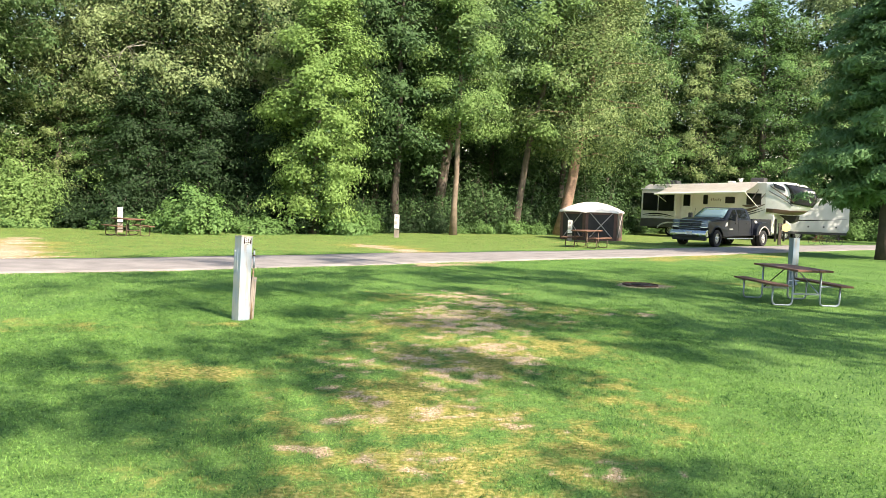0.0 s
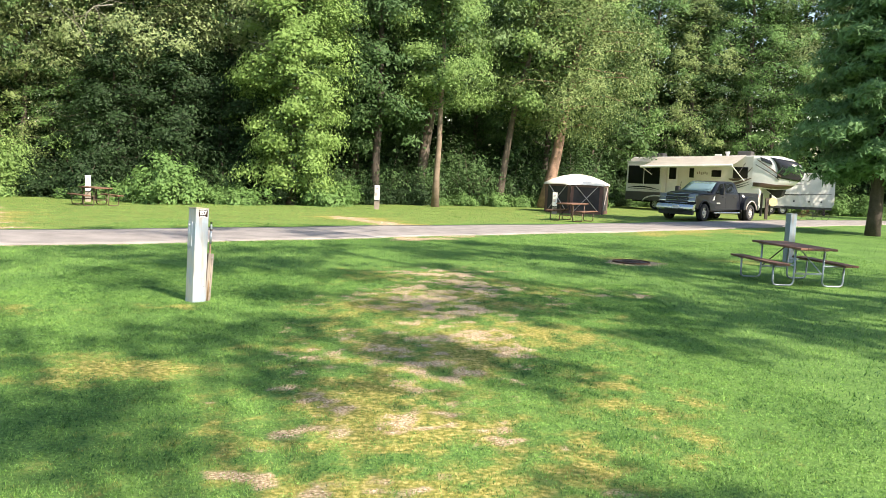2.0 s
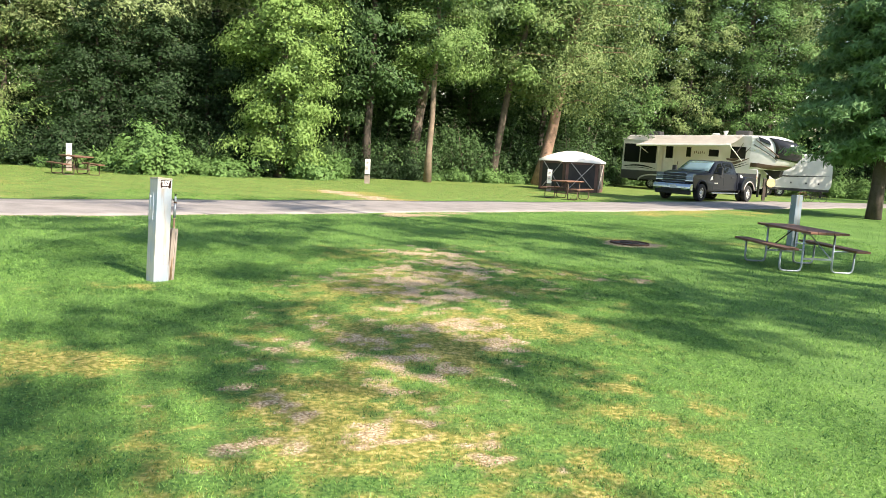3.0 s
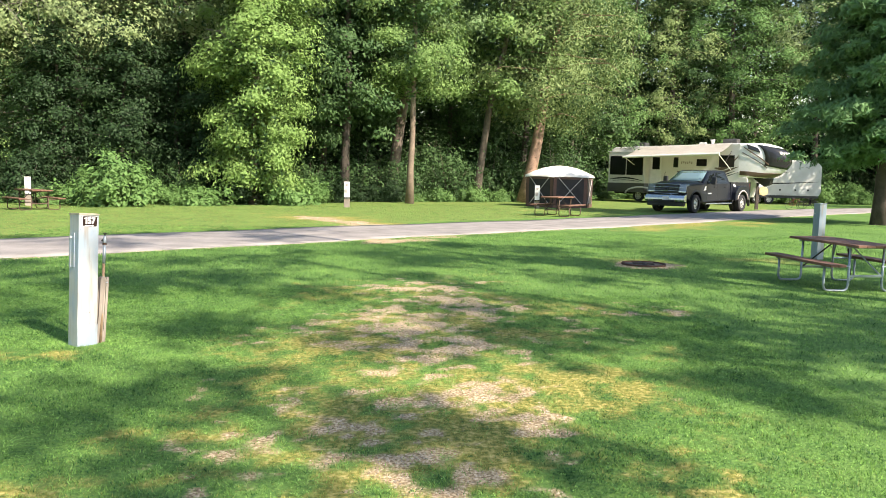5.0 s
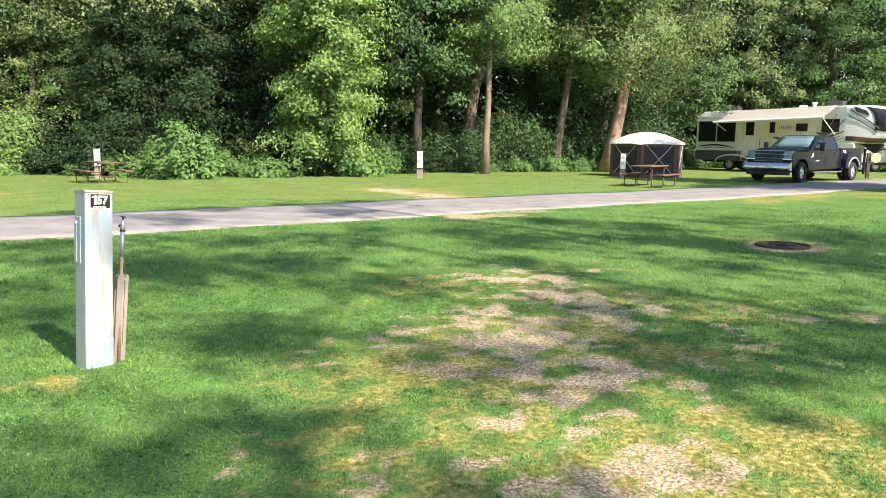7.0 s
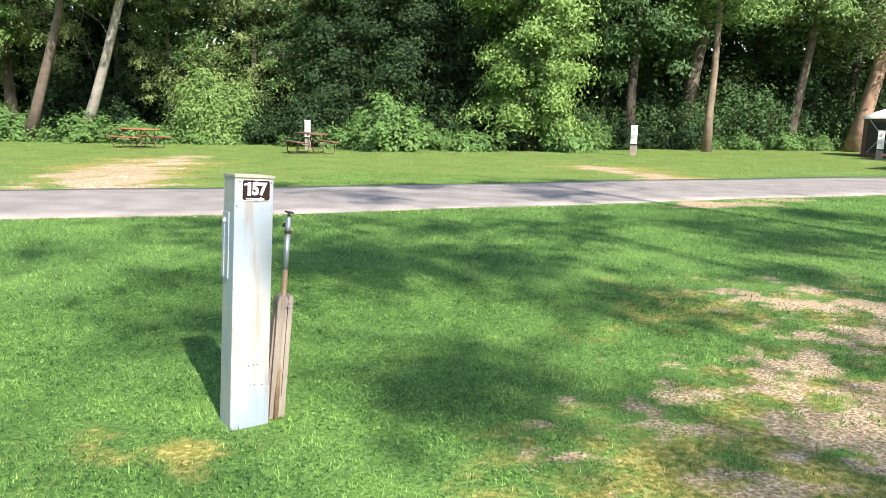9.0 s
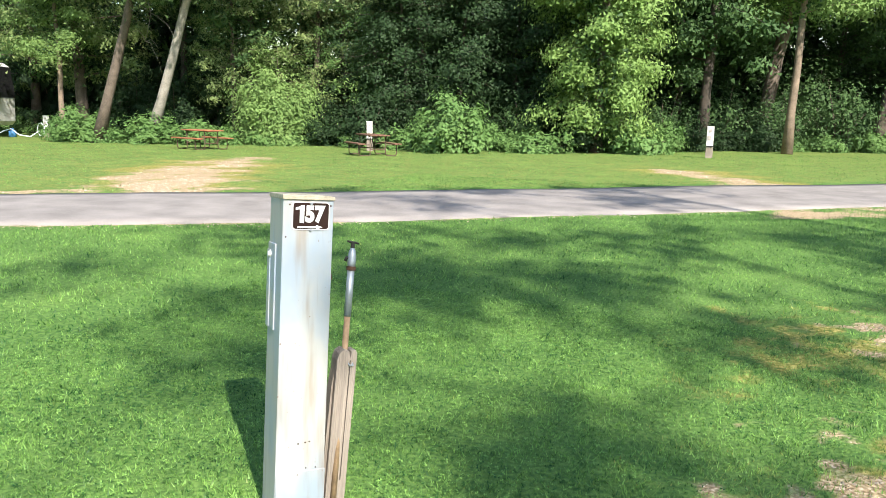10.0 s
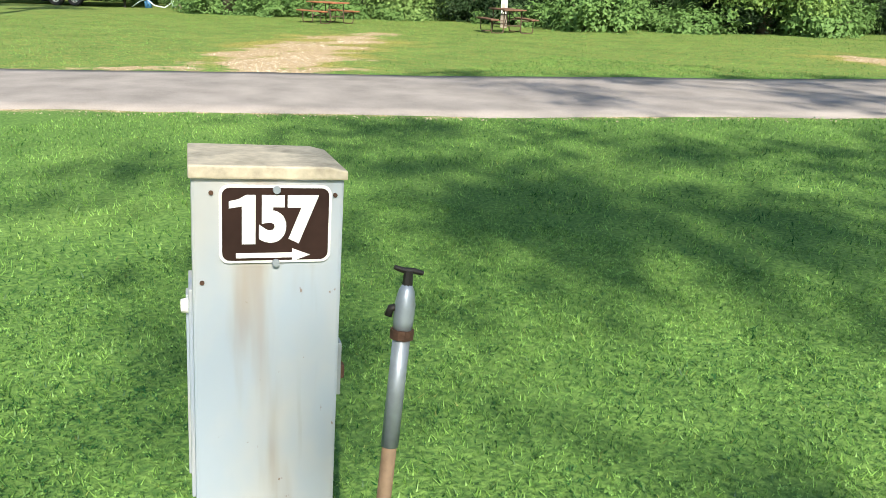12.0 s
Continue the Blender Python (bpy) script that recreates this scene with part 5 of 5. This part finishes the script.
    part("stripe", swoosh(B(), curve(0.3, 1.45, 2.6, 1.38, 0.14), 0.1, -0.75), BLACK_GLOSS, slide)
    part("stripe", swoosh(B(), curve(0.5, 1.35, 2.4, 1.32, 0.08), 0.05, -0.75), TAUPE, slide)
    part("lower_skirt", box(B(), (5.8, -0.004, 0.85), (6.0, 0.02, 0.42), 0.004), TAUPE, t)
    door = part("entry_door", box(B(), (3.2, -0.012, 1.95), (0.72, 0.03, 2.1), 0.02), WHITE_PAINT, t)
    window(door, 2.95, 3.45, 2.15, 2.95, -0.03)
    part("grab_handle", tube(B(), [(3.85, -0.02, 1.0), (3.85, -0.1, 1.1), (3.85, -0.1, 1.9), (3.85, -0.02, 2.0)], 0.018, 6), IRON, t)
    window(t, 4.35, 4.67, 2.3, 2.95, 0)
    window(t, 5.85, 6.5, 2.4, 2.85, 0)
    window(t, 7.25, 8.2, 2.35, 3.1, 0)
    for k in range(6):
        part("name_stroke", box(B(), (4.9 + 0.13 * k, -0.008, 2.62 + 0.03 * math.sin(k * 2.0)), (0.05, 0.01, 0.16)), BROWN_DECAL, t)
    for a in ((4.6, 2.05, 8.45, 2.4, -0.4, 0.24, BROWN_DECAL), (5.2, 1.6, 8.45, 2.05, -0.25, 0.1, TAUPE), (7.0, 2.3, 8.45, 3.1, -0.35, 0.2, BROWN_DECAL), (5.6, 1.95, 8.3, 2.15, -0.3, 0.1, BLACK_GLOSS)):
        part("decal", swoosh(B(), curve(*a[:5]), a[5], -0.001), a[6], t)
    aw = part("awning", B(), AWNING, t)
    bm, rows = B(), []
    for j in range(7):
        f = j / 6
        rows.append([bm.verts.new((2.0 + 6.0 * k / 12, -0.02 - 2.55 * f, 3.62 + 0.02 * k - 0.72 * f - 0.07 * math.sin(math.pi * f))) for k in range(13)])
    for a, b in zip(rows, rows[1:]):
        for k in range(12):
            bm.faces.new((a[k], a[k + 1], b[k + 1], b[k]))
    bmesh.ops.solidify(bm, geom=bm.faces[:], thickness=0.015)
    part("fabric", bm, AWNING, aw, "pale stretched awning fabric", True)
    part("roller", rod(B(), (1.95, -2.58, 2.88), (8.05, -2.58, 3.1), 0.07, None, 12), WHITE_PAINT, aw)
    for x in (2.0, 8.0):
        part("arm", rod(B(), (x, -0.02, 2.2), (x, -2.56, 2.96 + (0.1 if x > 5 else -0.04)), 0.028, None, 8), WHITE_PAINT, aw)
        part("strut", rod(B(), (x, -0.02, 3.35), (x, -1.3, 2.6), 0.022, None, 8), IRON, aw)
    for x, h in ((1.6, 0.3), (7.6, 0.34)):
        part("roof_unit", box(B(), (x, 1.2, 3.62 + 0.027 * x + h / 2), (0.9, 0.75, h), 0.09), TAUPE if x > 5 else PLASTIC, t)
    part("roof_vent", box(B(), (5.9, 0.9, 3.86), (0.4, 0.4, 0.16), 0.05), WHITE_PAINT, t)
    part("aerial", rod(B(), (6.6, 0.6, 3.75), (6.6, 0.6, 4.1), 0.05, 0.16, 10), WHITE_PAINT, t)
    for x in (2.0, 3.0):
        for s, y in ((-1, 0.2), (1, 2.25)):
            wheel(t, x, y, 0.38, 0.38, 0.22, s)
    part("wheel_arch", tube(B(), [(2.5 + 1.05 * math.cos(a * math.pi / 10), -0.77, 0.55 + 0.42 * math.sin(a * math.pi / 10)) for a in range(11)], 0.05, 6), WHITE_PAINT, t, smooth=True)
    for y in (0.3, 2.15):
        part("landing_leg", box(B(), (9.1, y, 0.7), (0.12, 0.12, 1.5), 0.01), IRON, t)
    part("king_pin_box", slab(B(), [(9.1, 1.73), (10.2, 1.73), (10.1, 1.35), (9.8, 1.2), (9.4, 1.5)], 0.9, 1.55, 0.02), IRON, t)
    part("undercarriage", box(B(), (3.9, 1.2, 0.6), (7.4, 1.9, 0.2), 0.02), IRON, t)
    part("step", box(B(), (3.2, -0.3, 0.36), (0.65, 0.5, 0.05), 0.01), IRON, t)
    for x in (2.95, 3.45):
        part("step_leg", rod(B(), (x, -0.4, 0.0), (x, -0.05, 0.7), 0.02, None, 6), IRON, t)
    return t


fifth_wheel(pose(12.7, 54.75, gz(17, 51), 0, 0, -38.0))


def travel_trailer(m):
    t = thing("travel_trailer", m, "white travel trailer with dark side stripes behind the pine", "trailer")
    part("body", slab(B(), [(0, 0.6), (7.4, 0.6), (7.55, 0.9), (7.5, 2.7), (7.2, 3.05), (0.1, 3.05), (0, 2.9)], 0, 2.4, 0.05), TRAILER_WHITE, t)
    part("stripe", swoosh(B(), curve(0.2, 1.5, 7.3, 1.6, -0.12), 0.09, -0.001), BLACK_GLOSS, t)
    part("stripe", swoosh(B(), curve(0.6, 1.9, 5.2, 2.2, 0.1), 0.07, -0.001), TAUPE, t)
    for x in (4.6, 5.7, 6.6):
        part("marker", box(B(), (x, -0.008, 1.0), (0.12, 0.012, 0.12)), PLASTIC, t)
    part("skirt", box(B(), (3.8, 0.06, 0.55), (7.2, 0.1, 0.22), 0.01), PLASTIC, t)
    for x in (3.0, 3.9):
        for s, y in ((-1, 0.15), (1, 2.25)):
            wheel(t, x, y, 0.35, 0.35, 0.2, s)
    part("jack", box(B(), (7.0, 0.3, 0.3), (0.1, 0.1, 0.62)), IRON, t)
    return t


travel_trailer(pose(20.0, 54.9, gz(24, 55), 0, 0, 2))


def dark_camper(m):
    """The end of a big camper; it runs off along -x."""
    t = thing("toy_hauler_camper", m, "white and black camper with maroon swooshes beside the woods", "camper")
    part("body", slab(B(), [(-8.5, 0.55), (-0.15, 0.55), (0, 0.75), (0.05, 2.2), (-0.1, 3.5), (-0.4, 3.7), (-8.5, 3.7)], 0, 2.4, 0.04), WHITE_PAINT, t)
    part("black_upper", slab(B(), [(-8.4, 0.9), (-3.6, 0.85), (-2.0, 1.15), (-0.9, 1.65), (-0.02, 1.95), (-0.16, 3.45), (-0.5, 3.62), (-8.4, 3.62)], -0.012, 0.0), BLACK_GLOSS, t)
    part("black_end", slab(B(), [(0.0, 1.9), (0.066, 1.95), (0.068, 2.2), (-0.08, 3.48), (-0.2, 3.5)], 0.03, 2.37), BLACK_GLOSS, t)
    for k, (a, mat) in enumerate((((-6.5, 1.5, -0.15, 2.9, -0.35), MAROON), ((-6.0, 1.35, -0.2, 2.6, -0.3), WHITE_PAINT), ((-5.0, 1.3, -0.6, 2.45, -0.3), MAROON), ((-4.4, 1.0, -1.4, 1.55, -0.1), WHITE_PAINT))):
        part("decal", swoosh(B(), curve(*a), 0.2 if k % 2 == 0 else 0.12, -0.013 - 0.003 * k), mat, t)
    part("storage_door", box(B(), (-1.1, -0.012, 1.0), (0.85, 0.03, 0.85), 0.01), GREY_CLOTH, t)
    part("hatch", box(B(), (-1.95, -0.01, 0.95), (0.3, 0.025, 0.5), 0.01), WHITE_PAINT, t)
    part("skirt", box(B(), (-4.2, 0.08, 0.5), (8.2, 0.1, 0.25), 0.01), PLASTIC, t)
    for x in (-2.9, -3.9):
        wheel(t, x, 0.12, 0.4, 0.4, 0.24, -1)
    for x in (-0.5, -7.8):
        part("jack", box(B(), (x, 0.4, 0.28), (0.1, 0.1, 0.6)), IRON, t)
    return t


dark_camper(pose(-36.5, 32.8, gz(-36, 33), 0, 0, 28.6))
site_post(at(-35.0, 34.6, 20), "grey utility post with coiled hose beside the camper", 0.35)
hose = thing("water_hose", at(-35.0, 34.4), "pale hose looping from utility post to camper", "hose")
part("white_run", tube(B(), [(-0.1, -0.1, 0.35), (-0.6, -0.3, 0.03), (-1.0, -0.6, 0.12), (-1.3, -0.8, 0.42), (-1.6, -1.0, 0.3), (-2.0, -1.2, 0.03)], 0.03, 6), HOSE_WHITE, hose, smooth=True)
part("coil", tube(B(), [(0.15 + 0.25 * math.cos(a * 0.7), -0.25, 0.4 + 0.33 * math.sin(a * 0.7)) for a in range(20)], 0.022, 6), HOSE_WHITE, hose, smooth=True)
part("blue_jug", tube(B(), [(-1.35, -0.7, 0.0), (-1.35, -0.7, 0.3), (-1.35, -0.7, 0.36), (-1.35, -0.7, 0.45)], [0.18, 0.18, 0.1, 0.05], 12), HOSE_BLUE, hose, "blue plastic jug", True)


def bicycle(m, label, mat):
    t = thing("bicycle", m, label, "bicycle", "bicycles by the campers")
    for x in (-0.52, 0.52):
        part("wheel", tube(B(), [(x + 0.33 * math.cos(2 * math.pi * k / 24), 0, 0.34 + 0.33 * math.sin(2 * math.pi * k / 24)) for k in range(25)], 0.018, 6), RUBBER, t, smooth=True)
    for a, b in (((-0.52, 0.34), (-0.15, 0.8)), ((-0.15, 0.8), (0.36, 0.82)), ((-0.05, 0.3), (0.36, 0.82)), ((-0.05, 0.3), (-0.15, 0.86)), ((-0.52, 0.34), (-0.05, 0.3)), ((0.52, 0.34), (0.36, 0.95))):
        part("frame_tube", rod(B(), (a[0], 0, a[1]), (b[0], 0, b[1]), 0.018, None, 6), mat, t)
    part("saddle", box(B(), (-0.17, 0, 0.9), (0.26, 0.13, 0.06), 0.02), IRON, t)
    part("handlebar", rod(B(), (0.36, -0.28, 0.96), (0.36, 0.28, 0.96), 0.014, None, 6), IRON, t)
    return t


bicycle(at(21.0, 45.4, 8) @ Matrix.Scale(0.68, 4), "red bicycle standing on the gravel by the campers", RED_BIKE)
bicycle(at(22.1, 45.9, -15) @ Matrix.Scale(0.68, 4), "dark bicycle standing on the gravel by the campers", IRON)
disc = thing("log_slice_sign", at(18.3, 43.4), "round pale log slice fixed to a dark post", "sign")
part("post", box(B(), (-0.3, 0.1, 0.6), (0.16, 0.12, 1.26), 0.01), BARK_DARK, disc)
part("slice", rod(B(), (0.0, -0.02, 1.0), (0.0, 0.1, 1.0), 0.24, 0.23, 24), WOOD_CUT, disc)
part("bracket", box(B(), (-0.12, 0.11, 1.0), (0.4, 0.05, 0.08)), BARK_DARK, disc)


# ---- grass and stones ----
def blade_material():
    m = bpy.data.materials.new("grass_blades")
    m.use_nodes = True
    n, l = m.node_tree.nodes, m.node_tree.links
    b, out = n["Principled BSDF"], n["Material Output"]
    b.inputs["Roughness"].default_value, b.inputs["Specular IOR Level"].default_value = 0.5, 0.35
    geo, dry, co = n.new("ShaderNodeNewGeometry"), n.new("ShaderNodeAttribute"), n.new("ShaderNodeTexCoord")
    dry.attribute_name = "dry"
    big = n.new("ShaderNodeTexNoise")
    big.inputs["Scale"].default_value = 0.9
    l.new(co.outputs["Object"], big.inputs["Vector"])
    s = n.new("ShaderNodeMath")
    s.operation = "MULTIPLY_ADD"
    l.new(geo.outputs["Random Per Island"], s.inputs[0])
    s.inputs[1].default_value = 0.8
    tuft = n.new("ShaderNodeTexNoise")
    tuft.inputs["Scale"].default_value, tuft.inputs["Detail"].default_value = 11.0, 3
    l.new(co.outputs["Object"], tuft.inputs["Vector"])
    k, k2 = n.new("ShaderNodeMath"), n.new("ShaderNodeMath")
    k.operation = k2.operation = "MULTIPLY_ADD"
    l.new(big.outputs["Fac"], k.inputs[0])
    k.inputs[1].default_value, k.inputs[2].default_value = 1.1, -1.52
    l.new(tuft.outputs["Fac"], k2.inputs[0])
    k2.inputs[1].default_value = 2.2
    l.new(k.outputs[0], k2.inputs[2])
    l.new(k2.outputs[0], s.inputs[2])
    c1, c2 = n.new("ShaderNodeMix"), n.new("ShaderNodeMix")
    c1.data_type = c2.data_type = "RGBA"
    c1.inputs[6].default_value, c1.inputs[7].default_value = (0.013, 0.078, 0.018, 1), (0.28, 0.48, 0.11, 1)
    l.new(s.outputs[0], c1.inputs[0])
    l.new(dry.outputs["Fac"], c2.inputs[0]), l.new(c1.outputs[2], c2.inputs[6])
    c2.inputs[7].default_value = (0.5, 0.43, 0.135, 1)
    l.new(c2.outputs[2], b.inputs["Base Color"])
    tr, mx = n.new("ShaderNodeBsdfTranslucent"), n.new("ShaderNodeMixShader")
    l.new(c2.outputs[2], tr.inputs["Color"])
    mx.inputs[0].default_value = 0.35
    l.new(b.outputs[0], mx.inputs[1]), l.new(tr.outputs[0], mx.inputs[2])
    l.new(mx.outputs[0], out.inputs["Surface"])
    return m


BLADES = blade_material()


def grass(name, x0, x1, y0, y1, per, length, wide, seed, inside=None, outside=None, label="mown green grass blades with dry straw patches"):
    rng = np.random.default_rng(seed)
    k = int((x1 - x0) * (y1 - y0) * per)
    x, y = rng.uniform(x0, x1, k), rng.uniform(y0, y1, k)
    keep = road_gap(x, y) > HALF_ROAD + 0.1
    for hole in outside or ():
        keep &= ~((x > hole[0]) & (x < hole[1]) & (y > hole[2]) & (y < hole[3]))
    if inside:
        keep &= inside(x, y)
    keep &= rng.uniform(0.34, 0.86, k) > rough_field(x, y, BARE, 3)
    keep &= np.hypot(x - 4.35, y - 16.62) > 0.5
    keep &= np.hypot(x + 2.55, y - 9.68) > 0.13
    x, y = x[keep], y[keep]
    k = len(x)
    dry = np.clip((rough_field(x, y, DRY, 13) - 0.33) * 1.3 + rng.normal(0, 0.3, k), 0, 1)
    tall = length * rng.uniform(0.45, 1.25, k) * (0.45 + 0.55 * value_noise(x, y, 0.3, 6) + 0.7 * value_noise(x + 0.5 * y, y - 0.5 * x, 0.11, 7)) * (1 - 0.45 * dry)
    ang, lean = rng.uniform(0, 2 * math.pi, k), rng.uniform(0.15, 1.1, k) * tall
    w = wide * rng.uniform(0.6, 1.3, k) * 0.5
    z = height(x, y) - 0.004
    turn = rng.uniform(0, 2 * math.pi, k)
    a = np.stack((x - w * np.cos(turn), y - w * np.sin(turn), z), 1)
    b = np.stack((x + w * np.cos(turn), y + w * np.sin(turn), z), 1)
    t = np.stack((x + lean * np.cos(ang), y + lean * np.sin(ang), z + tall), 1)
    v = np.stack((a, b, t), 1).reshape(-1, 3)
    me = quick_mesh(name, v, np.arange(3 * k), 3, BLADES, [("dry", np.repeat(dry, 3))])
    tagged(new(name, me), label, "grass", kind="stuff")


NEAR = (-5.0, 3.6, 2.4, 13.0)
grass("grass", *NEAR, 4900, 0.021, 0.0068, 61)
grass("grass", -9.0, 11.0, 1.5, 24.0, 880, 0.03, 0.0095, 62, outside=[NEAR])
grass("grass", -30.0, 18.0, 14.0, 42.0, 70, 0.035, 0.016, 63, outside=[(-9.0, 11.0, 1.5, 24.0)], inside=lambda x, y: y < 44 + 0.35 * x, label="far sunlit mown lawn grass beyond the road")


def clover(x0, x1, y0, y1, per, size, seed):
    """Low clover among the blades: three broad leaflets on each short stalk."""
    rng = np.random.default_rng(seed)
    k = int((x1 - x0) * (y1 - y0) * per)
    x, y = rng.uniform(x0, x1, k), rng.uniform(y0, y1, k)
    keep = (value_noise(x, y, 0.45, 21) * 0.6 + value_noise(x, y, 0.15, 22) * 0.4 > rng.uniform(0.1, 0.8, k)) & (rough_field(x, y, BARE, 3) < 0.5) & (np.hypot(x + 2.55, y - 9.68) > 0.14) & (rough_field(x, y, DRY, 13) < rng.uniform(0.4, 0.8, k))
    x, y = x[keep], y[keep]
    k = len(x)
    z = height(x, y) + rng.uniform(0.012, 0.032, k)
    c = np.stack((x, y, z), 1)
    tilt = rng.normal(0, 0.35, (k, 2))
    sz, a0, out = size * rng.uniform(0.6, 1.3, k), rng.uniform(0, 6.3, k), []
    for j in range(3):
        leaf = [c]
        for da, r in ((-0.55, 0.85), (0.0, 1.0), (0.55, 0.85)):
            a = a0 + j * 2.094 + da
            dx, dy = sz * r * np.cos(a), sz * r * np.sin(a)
            leaf.append(c + np.stack((dx, dy, tilt[:, 0] * dx + tilt[:, 1] * dy + (0.002 if da else -0.002)), 1))
        out.append(np.stack(leaf, 1))
    v = np.concatenate(out).reshape(-1, 3)
    me = quick_mesh("clover", v, np.arange(len(v)), 4, BLADES, [("dry", np.zeros(len(v)))])
    tagged(new("clover", me), "low green clover leaves among the mown grass", "clover", kind="stuff")


clover(-5.0, 3.6, 2.2, 13.0, 1100, 0.0085, 91)


def chips(name, ovals, per, size, seed, label, ragged=False, stone=GRAVEL):
    """Loose stones, each a small lopsided tetrahedron."""
    rng = np.random.default_rng(seed)
    vs = []
    for cx, cy, rx, ry, turn, *_ in ovals:
        k = int(per * 3.14 * rx * ry)
        r, a = np.sqrt(rng.uniform(0, 1, k)) * 1.1, rng.uniform(0, 2 * math.pi, k)
        u, v = rx * r * np.cos(a), ry * r * np.sin(a)
        c, s = math.cos(radians(turn)), math.sin(radians(turn))
        x, y = cx + u * c - v * s, cy + u * s + v * c
        if ragged:
            on = rough_field(x, y, BARE, 3) > rng.uniform(0.5, 0.75, k)
            x, y = x[on], y[on]
            k = len(x)
        base = np.stack((x, y, height(x, y)), 1)
        sz = (size * rng.uniform(0.4, 1.4, k) ** 1.5)[:, None]
        p = [base + sz * (rng.normal(0, 0.25, (k, 3)) + o) for o in ((0.8, 0, -0.1), (-0.5, 0.7, -0.1), (-0.5, -0.7, -0.1), (0, 0, 0.55))]
        vs.append(np.stack(p, 1).reshape(-1, 3))
    v = np.concatenate(vs)
    i = np.arange(0, len(v), 4)[:, None]
    f = (i + np.array([0, 1, 3, 1, 2, 3, 2, 0, 3])).ravel()
    tagged(new(name, quick_mesh(name, v, f, 3, stone)), label, "gravel", kind="stuff")


chips("gravel", BARE[1:18], 1500, 0.009, 71, "loose tan gravel chips on the worn pad", True)
edge_ovals = [(p.x + s * q.x * (HALF_ROAD + 0.16), p.y + s * q.y * (HALF_ROAD + 0.16), 0.32, 0.16, 40) for p, q in zip(LINE, SIDE) for s in (-1,) if -12 < p.x < 6]
chips("gravel", BARE[18:25], 130, 0.017, 73, "pale crushed stone on the far camping pads", True, GRAVEL_PALE)
chips("gravel", edge_ovals, 200, 0.012, 72, "pale gravel strip along the road edge")
